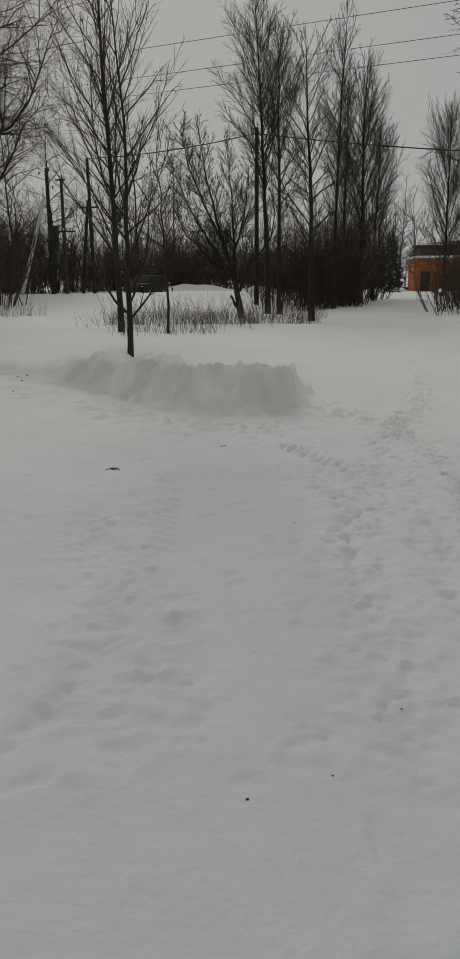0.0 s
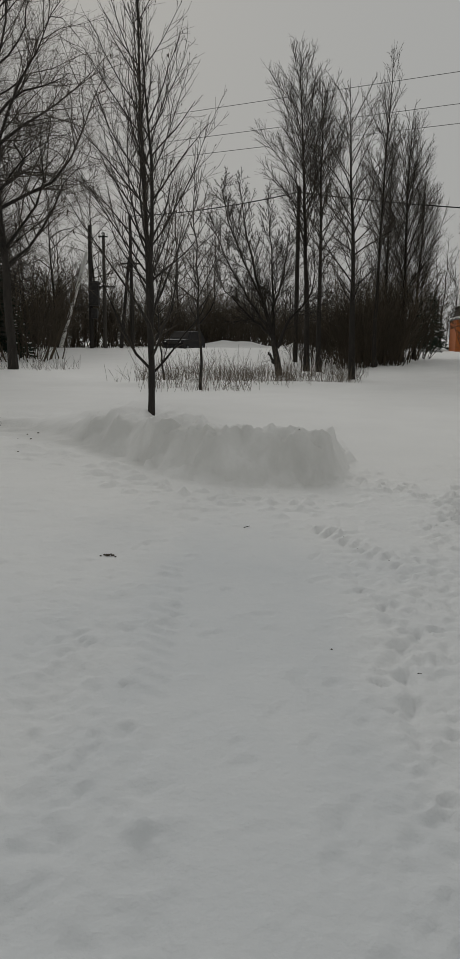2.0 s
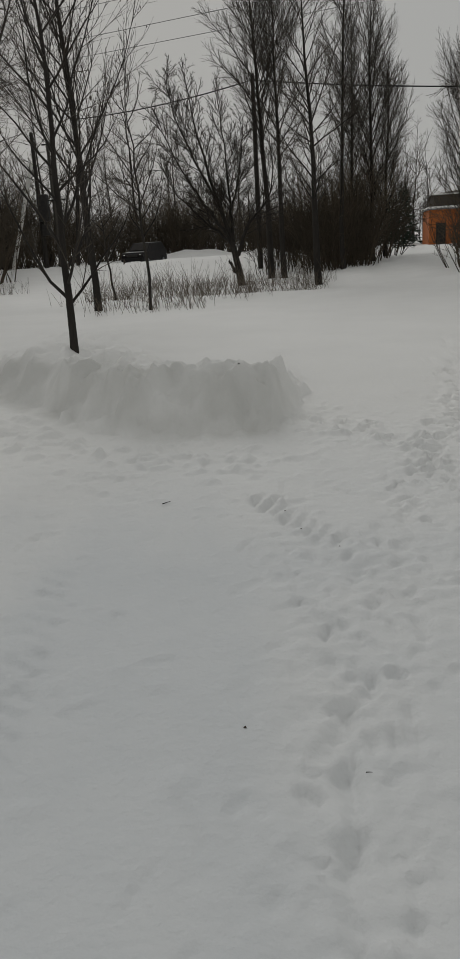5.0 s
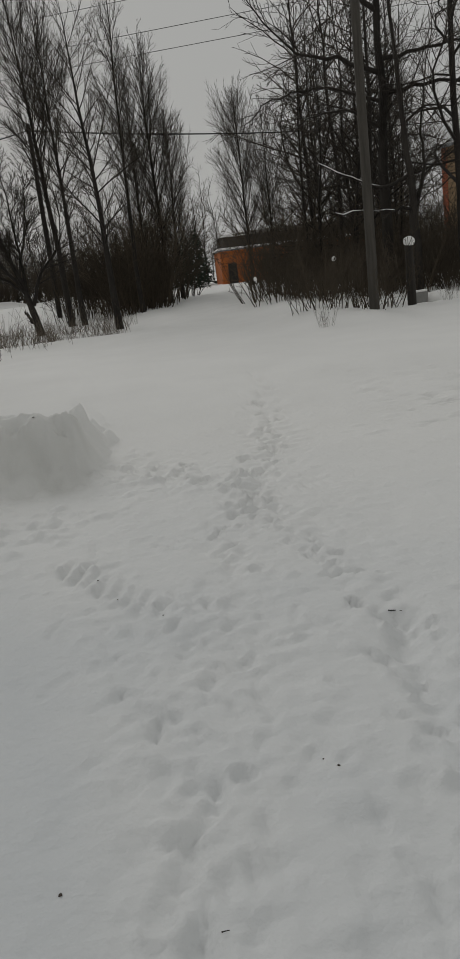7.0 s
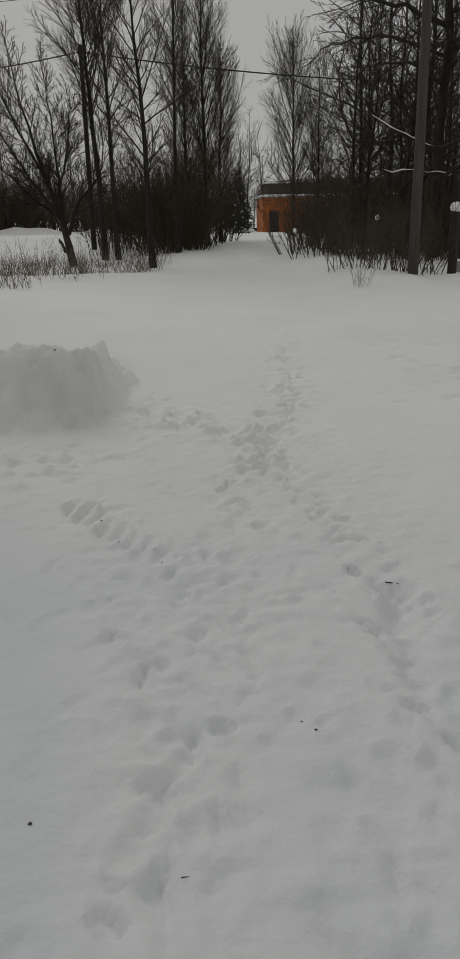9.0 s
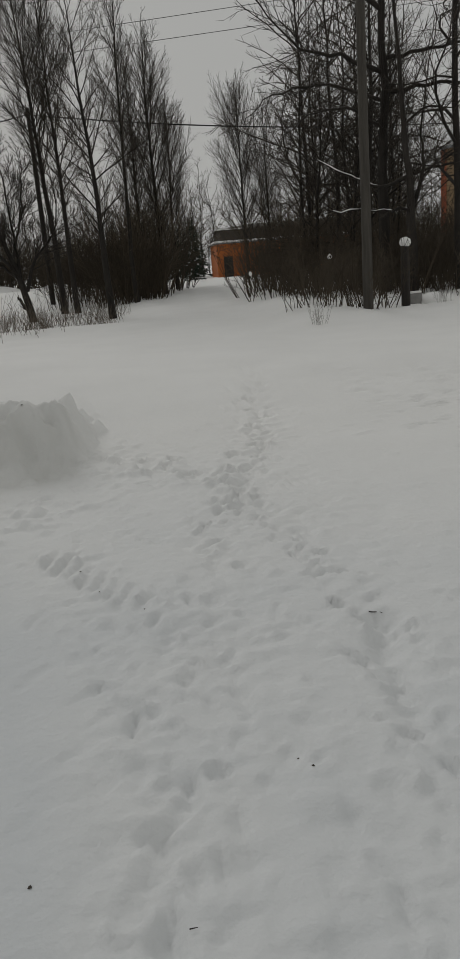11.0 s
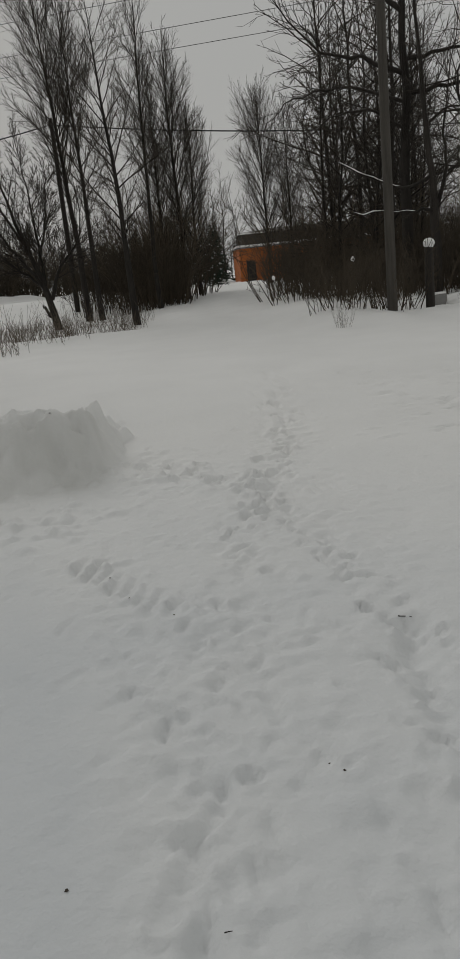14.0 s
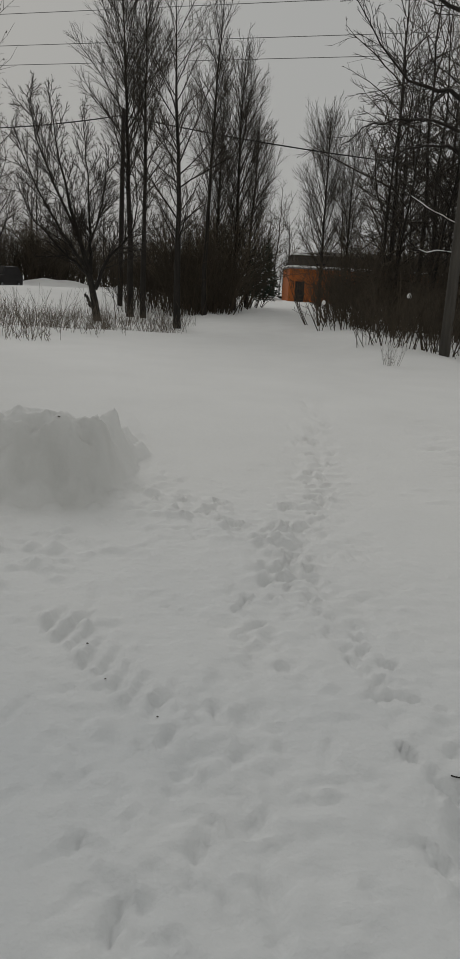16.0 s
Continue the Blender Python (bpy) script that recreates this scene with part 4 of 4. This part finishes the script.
mast = pole(g3(-0.32, 49.1), 10.1, 0.15, TAR_WOOD, "dark wooden utility pole carrying a thick cable")
side_pole = pole(g3(7.5, 21.05), 9.6, 0.122, POLE_WOOD, "weathered grey wooden utility pole rising from snow beside shrubs")
west = pole(g3(-15.1, 57.2), 8.5, 0.17, TAR_WOOD, "dark wooden utility pole with a transformer box and a pale brace")
brace = Tubes()
brace.add([(-2.05, -0.9, 0.0), (-1.15, -0.5, 3.2), (-0.2, -0.1, 6.7)], [0.14, 0.13, 0.12], 10)
part("brace", brace.mesh("brace", PALE), PALE, west, "pale whitewashed brace leaning on the pole")
part("transformer", boxed(-0.05, 0.62, -0.42, 0.15, 3.0, 4.7, 0.05), IRON, west, "dark transformer box")
part("switch_box", boxed(0.05, 0.5, -0.35, 0.1, 2.1, 2.8, 0.04), IRON, west, "dark switch box")
pole(g3(-14.15, 57.4), 8.0, 0.15, POLE_WOOD, "weathered wooden utility pole with crossarms and insulators", arms=((7.75, 0.35), (4.3, 0.85)))
frame_pole = thing("braced_pole", g3(-12.3, 57.6), "two-legged dark wooden utility pole with crossarm", "utility pole")
part("leg", rod([(0.12, 0, -0.3), (0.08, 0, 4.5), (0.02, 0, 9.2)], [0.15, 0.13, 0.10], 10, "leg", TAR_WOOD), TAR_WOOD, frame_pole)
part("leg", rod([(-0.75, 0, -0.3), (-0.4, 0, 3.2), (-0.07, 0, 6.4)], [0.14, 0.12, 0.10], 10, "leg", TAR_WOOD), TAR_WOOD, frame_pole)
frame_arm = part("crossarm", boxed(-0.6, 0.75, -0.16, -0.06, 5.85, 5.97, 0.01), IRON, frame_pole)
for x in (-0.5, -0.2, 0.35, 0.65):
    part("insulator", rod([(x, -0.11, 5.97), (x, -0.11, 6.06), (x, -0.11, 6.08), (x, -0.11, 6.22)], [0.02, 0.03, 0.07, 0.03], 8, "insulator", PORCELAIN), PORCELAIN, frame_arm, "white porcelain insulator")
far_pole = pole(g3(46.0, 49.5), 9.9, 0.17, TAR_WOOD, "dark wooden utility pole among trees")


def span(a, b, sag, r, name, label, material):
    a, b = np.array(a, float), np.array(b, float)
    us = np.linspace(0, 1, 40)
    pts = a + (b - a) * us[:, None]
    pts[:, 2] -= 4 * sag * us * (1 - us)
    t = Tubes()
    t.add(pts, np.full(40, r), 6)
    return tagged(new(name, t.mesh(name, material)), label, "cable", "overhead lines")


TOP = g3(-0.4, 49.1)[2] + 9.8
span((-0.4, 49.0, TOP), (-12.3, 57.5, g3(-12.3, 57.6)[2] + 9.15), 0.25, 0.032, "power_cable", "thick black cable strung between utility poles", CABLE)
span((-0.4, 49.0, TOP), (46.0, 49.4, g3(46, 49.5)[2] + 9.8), 1.45, 0.036, "power_cable", "thick black twisted cable strung across the path", CABLE)
for dz, dx in ((0.0, 0.0), (-2.1, 0.0), (-3.4, 0.0)):
    a, b = np.array((-9.08, 68.9, 20.0 + dz)), np.array((11.2, 60.3, 20.0 + dz))
    span(a - (b - a) * 8, b + (b - a) * 8, 0.0, 0.022, "high_wire", "thin grey overhead wire of a high power line", WIRE)
for z in (9.5, 11.3):
    span((-40, 118, z), (70, 112, z), 0.8, 0.018, "high_wire", "thin grey overhead wire beyond the brick house", WIRE)


# ---------------------------------------------------------------- brick house at the end of the path
house = thing("brick_house", (18.6, 99.7, 0.12), "low orange brick house with flat snow-covered roof and dark door", "house", turn=-6)
bm = bmesh.new()
box(bm, 0, 0.85, 0, 0.4, -0.4, 4.0)
box(bm, 1.95, 22, 0, 0.4, -0.4, 4.0)
box(bm, 0.85, 1.95, 0, 0.4, 2.55, 4.0)
box(bm, 0, 0.4, 0.4, 10, -0.4, 4.0)
box(bm, 21.6, 22, 0.4, 10, -0.4, 4.0)
box(bm, 0.4, 21.6, 9.6, 10, -0.4, 4.0)
part("wall", bm, ORANGE, house, "orange brick wall")
part("roof", boxed(-0.25, 22.25, -0.25, 10.25, 4.0, 4.14, 0.02), METAL, house)
part("roof_snow", boxed(-0.22, 22.2, -0.22, 10.2, 4.14, 4.38, 0.09), SNOW, house, "thick snow lying on the roof")
door = part("door", boxed(0.87, 1.93, 0.12, 0.2, -0.1, 2.53, 0.01), DOORPAINT, house, "dark painted door")
part("door_frame", boxed(0.80, 0.87, -0.03, 0.2, -0.1, 2.6), DOORPAINT, door)
for x in (5.0, 9.0, 13.0, 17.0):
    w = part("window", boxed(x, x + 1.3, -0.03, 0.02, 1.2, 2.6, 0.01), DOORPAINT, house, "dark window frame")
    part("pane", boxed(x + 0.08, x + 1.22, -0.045, -0.032, 1.28, 2.52), GLASS, w)
hall = thing("dark_building", (21.2, 110.5, 0.2), "dark two-storey building with snow on its roof behind the brick house", "building", turn=-6)
part("wall", boxed(0, 26, 0, 10, -0.4, 6.0, 0.02), DARKWALL, hall)
bm = bmesh.new()
vs = [bm.verts.new(c) for c in ((-0.4, -0.4, 6.0), (26.4, -0.4, 6.0), (26.4, 10.4, 6.0), (-0.4, 10.4, 6.0), (4.0, 5.0, 6.75), (22.0, 5.0, 6.75))]
for f in ((0, 1, 5, 4), (1, 2, 5), (2, 3, 4, 5), (3, 0, 4), (3, 2, 1, 0)):
    bm.faces.new([vs[i] for i in f])
part("roof", bm, DARKWALL, hall, "low hipped dark roof")
part("roof_snow", boxed(-0.42, 3.0, -0.42, 0.4, 5.98, 6.12, 0.04), SNOW, hall, "snow along the roof edge")
for x in (3, 8, 13, 18, 23):
    part("window", boxed(x, x + 1.4, -0.04, 0.02, 3.6, 5.0, 0.01), GLASS, hall)

# ---------------------------------------------------------------- tall apartment house seen between the trees
flats = thing("apartment_building", (53.0, 110.0, 0.0), "ochre brick apartment house of five storeys seen through trees", "building", turn=14)
part("wall", boxed(0, 15, -46, 0, -0.5, 14.6, 0.02), OCHRE, flats)
part("corner_pier", boxed(-0.12, 0.6, -0.9, 0.12, -0.5, 14.6, 0.01), REDBRICK, flats, "red brick corner")
part("roof", boxed(-0.35, 15.35, -46.35, 0.35, 14.6, 14.95, 0.03), METAL, flats, "grey metal roof edge")
part("roof_snow", boxed(-0.2, 15.2, -46.2, 0.2, 14.95, 15.25, 0.1), SNOW, flats, "snow on the roof")
for y in (-17.0, -23.5, -30.0, -36.5, -43.0):
    for k in range(5):
        z = 1.3 + k * 2.75
        w = part("window", boxed(-0.04, 0.05, y, y + 1.5, z, z + 1.5, 0.01), PORCELAIN, flats, "white-framed window")
        part("pane", boxed(-0.055, -0.042, y + 0.1, y + 0.7, z + 0.1, z + 1.4), GLASS, w)
        part("pane", boxed(-0.055, -0.042, y + 0.8, y + 1.4, z + 0.1, z + 1.4), GLASS, w)


# ---------------------------------------------------------------- post with a snow cap, slab and mound
def snow_lump(radius, flat, seed, sub=3):
    bm = bmesh.new()
    bmesh.ops.create_icosphere(bm, subdivisions=sub, radius=radius)
    for v in bm.verts:
        n = noise.noise(v.co * (2.2 / radius) * 0.5 + Vector((seed, 0, 0)))
        v.co *= 1 + 0.18 * n
        v.co.z *= flat
    for f in bm.faces:
        f.smooth = True
    return bm


px, py, pz = g3(8.72, 21.7)
post = thing("gate_post", (px, py, pz), "dark post with a round cap of snow", "post")
part("shaft", rod([(0, 0, -0.3), (0, 0, 0.6), (0, 0, 1.35), (0, 0, 1.42)], [0.11, 0.105, 0.10, 0.09], 12, "shaft", TAR_WOOD), TAR_WOOD, post)
cap = part("snow_cap", snow_lump(0.14, 0.85, 4), SNOW, post, "round cap of fresh snow")
cap.location = (0, 0, 1.50)
sx, sy, sz = g3(9.2, 22.3)
slab = tagged(new("concrete_slab"), "grey concrete slab half buried in snow beside a post", "slab")
slab.matrix_world = pose(sx, sy, sz, 0, 0, 20)
part("block", boxed(-0.20, 0.20, -0.10, 0.10, -0.2, 0.26, 0.02), CONCRETE, slab)
part("snow_top", boxed(-0.19, 0.19, -0.09, 0.09, 0.26, 0.31, 0.02), SNOW, slab)
for x, y, z, r in ((7.58, 24.0, 1.66, 0.055), (9.05, 23.0, 0.50, 0.075), (5.75, 25.6, 1.36, 0.05)):
    clump = tagged(new("snow_clump"), "small clump of snow caught in bare shoots of a shrub", "snow clump", "snow caught in the thicket")
    clump.matrix_world = pose(x, y, z)
    part("lump", snow_lump(r, 1.25, x, 2), SNOW, clump)
mx, my, mz = g3(9.8, 22.3)
mound = tagged(new("snow_mound"), "small rounded mound of snow on the verge", "snow mound")
mound.matrix_world = pose(mx, my, mz + 0.05)
part("mound", snow_lump(0.42, 0.5, 9), SNOW, mound)


# ---------------------------------------------------------------- dark car on the far road
def car(at, turn):
    root = thing("car", at, "dark car with lit headlights on the snowy road", "car", turn=turn)
    prof = [(-2.1, 0.35), (-2.15, 0.75), (-2.0, 0.95), (-1.0, 1.02), (-0.35, 1.58), (1.55, 1.62), (2.0, 1.05), (2.1, 0.6), (2.05, 0.35)]
    bm = bmesh.new()
    rows = []
    for x, inset in ((-0.86, 0.10), (-0.82, 0.0), (0.82, 0.0), (0.86, 0.10)):
        rows.append([bm.verts.new((x * (0.86 if z > 1.3 else 1.0), y * (1 - inset * 0.25), z - inset * (0.4 if z > 1.3 else 0.1))) for y, z in prof])
    for a, b in zip(rows, rows[1:]):
        for i in range(len(prof)):
            j = (i + 1) % len(prof)
            bm.faces.new((a[i], a[j], b[j], b[i]))
    bm.faces.new(rows[0][::-1])
    bm.faces.new(rows[-1])
    bmesh.ops.recalc_face_normals(bm, faces=bm.faces)
    body = part("body", bm, CARPAINT, root)
    bm = bmesh.new()
    vs = [bm.verts.new(c) for c in ((-0.68, -0.96, 1.07), (0.68, -0.96, 1.07), (0.58, -0.40, 1.54), (-0.58, -0.40, 1.54))]
    low = [bm.verts.new(v.co + Vector((0, -0.02, 0.02))) for v in vs]
    bm.faces.new(low)
    for i in range(4):
        bm.faces.new((vs[i], vs[(i + 1) % 4], low[(i + 1) % 4], low[i]))
    part("windscreen", bm, DOORPAINT, body)
    for x in (-0.62, 0.62):
        bm = bmesh.new()
        bmesh.ops.create_uvsphere(bm, u_segments=12, v_segments=8, radius=0.08, matrix=Matrix.Translation((x, -2.1, 0.74)) @ Matrix.Diagonal((1.2, 0.5, 0.8, 1)))
        part("headlight", bm, LAMP, body, "lit headlight")
    part("bumper", boxed(-0.84, 0.84, -2.24, -2.08, 0.36, 0.58, 0.04), TYRE, body)
    part("grille", boxed(-0.42, 0.42, -2.19, -2.12, 0.64, 0.82, 0.02), IRON, body)
    for x in (-0.78, 0.78):
        for y in (-1.35, 1.3):
            w = bmesh.new()
            bmesh.ops.create_cone(w, cap_ends=True, segments=20, radius1=0.33, radius2=0.33, depth=0.22, matrix=Matrix.Translation((x, y, 0.33)) @ Matrix.Rotation(radians(90), 4, "Y"))
            bmesh.ops.bevel(w, geom=[e for e in w.edges if e.is_manifold and e.calc_face_angle() > 1], offset=0.03, segments=2, affect="EDGES")
            wheel = part("tyre", w, TYRE, root)
            r = bmesh.new()
            bmesh.ops.create_cone(r, cap_ends=True, segments=16, radius1=0.2, radius2=0.18, depth=0.24, matrix=Matrix.Translation((x, y, 0.33)) @ Matrix.Rotation(radians(90), 4, "Y"))
            part("rim", r, METAL, wheel)
    return root


car(g3(-9.0, 61.6), -16)


# ---------------------------------------------------------------- litter on the snow
def stick(at, length, r, turn, label):
    rnd = np.random.RandomState(int(length * 1000))
    t = Tubes()
    line = shoot_line((0, 0, 0), (1, 0, 0.03), length, 6, rnd, 0.10, 0.0)
    t.add(line, np.linspace(r, r * 0.5, 6), 6)
    ob = new("twig", t.mesh("twig", BARK))
    ob.matrix_world = pose(at[0], at[1], at[2] + r * 1.2 + 0.005, 0, 0, turn)
    return tagged(ob, label, "twig", "litter on the snow")


stick(g3(1.92, 6.66), 0.065, 0.003, -25, "short dark twig lying on trampled snow")
stick(g3(0.80, 5.04), 0.022, 0.002, 10, "thin dark twig lying on trampled snow")
stick(g3(-0.3, 7.94), 0.06, 0.004, 20, "short dark twig lying on trampled snow")


def clod(at, r, seed, label="small dark crumb of soil lying on snow"):
    bm = bmesh.new()
    bmesh.ops.create_icosphere(bm, subdivisions=2, radius=r)
    for v in bm.verts:
        v.co *= 1 + 0.7 * noise.noise(v.co * (1.3 / r) + Vector((seed, 1, 2)))
        v.co.z *= 0.45
    me = bpy.data.meshes.new("soil_crumb")
    bm.to_mesh(me)
    bm.free()
    me.materials.append(SOIL)
    ob = new("soil_crumb", me)
    ob.matrix_world = pose(at[0], at[1], at[2] + r * 0.35)
    return tagged(ob, label, "soil crumb", "litter on the snow")


for k, (x, y, r) in enumerate([(1.31, 5.6, 0.005), (1.28, 5.68, 0.004), (0.38, 5.31, 0.006), (0.56, 7.66, 0.005), (0.65, 7.40, 0.005), (0.655, 7.34, 0.004), (0.95, 7.13, 0.005), (0.87, 7.05, 0.004), (1.86, 5.25, 0.007), (1.87, 5.2, 0.006),
                               (0.72, 2.75, 0.004), (0.4, 2.3, 0.004), (0.1, 2.15, 0.006), (-0.3, 2.62, 0.004), (0.16, 10.4, 0.009), (-0.1, 11.3, 0.010)]):
    clod(g3(x, y), r, k)
for k, (dx, dy, r) in enumerate([(0, 0, 0.018), (0.035, 0.012, 0.013), (-0.03, 0.02, 0.012), (0.06, -0.01, 0.008), (-0.055, -0.005, 0.009), (0.015, 0.04, 0.010)]):
    clod(g3(-1.27 + dx, 6.95 + dy), r, 40 + k, "dark clod of soil lying on snow")
for k in range(34):
    x, y = -3.1 + rs.normal(0, 0.28), 6.25 + rs.normal(0, 0.16)
    clod(g3(x, y), rs.uniform(0.006, 0.02), 60 + k, "dark clod of soil on a scraped patch")
gravel = bmesh.new()
for k in range(150):
    x, y = -3.45 + rs.normal(0, 0.33), 6.25 + rs.normal(0, 0.13)
    r = rs.uniform(0.005, 0.022)
    bmesh.ops.create_icosphere(gravel, subdivisions=1, radius=r, matrix=Matrix.Translation((x, y, ground_at(x, y) + r * 0.2)) @ Matrix.Diagonal((rs.uniform(0.7, 1.6), rs.uniform(0.7, 1.4), 0.6, 1)))
gm = bpy.data.meshes.new("gravel")
gravel.to_mesh(gm)
gravel.free()
gm.materials.append(SOIL)
tagged(new("gravel", gm), "dark frozen gravel and soil laid bare in scraped snow", "gravel", kind="stuff")
for k in range(10):
    clod(g3(rs.uniform(-5.2, -3.6), rs.uniform(11.4, 13.2)), rs.uniform(0.008, 0.018), 120 + k, "dark clod of soil at the bank's foot")
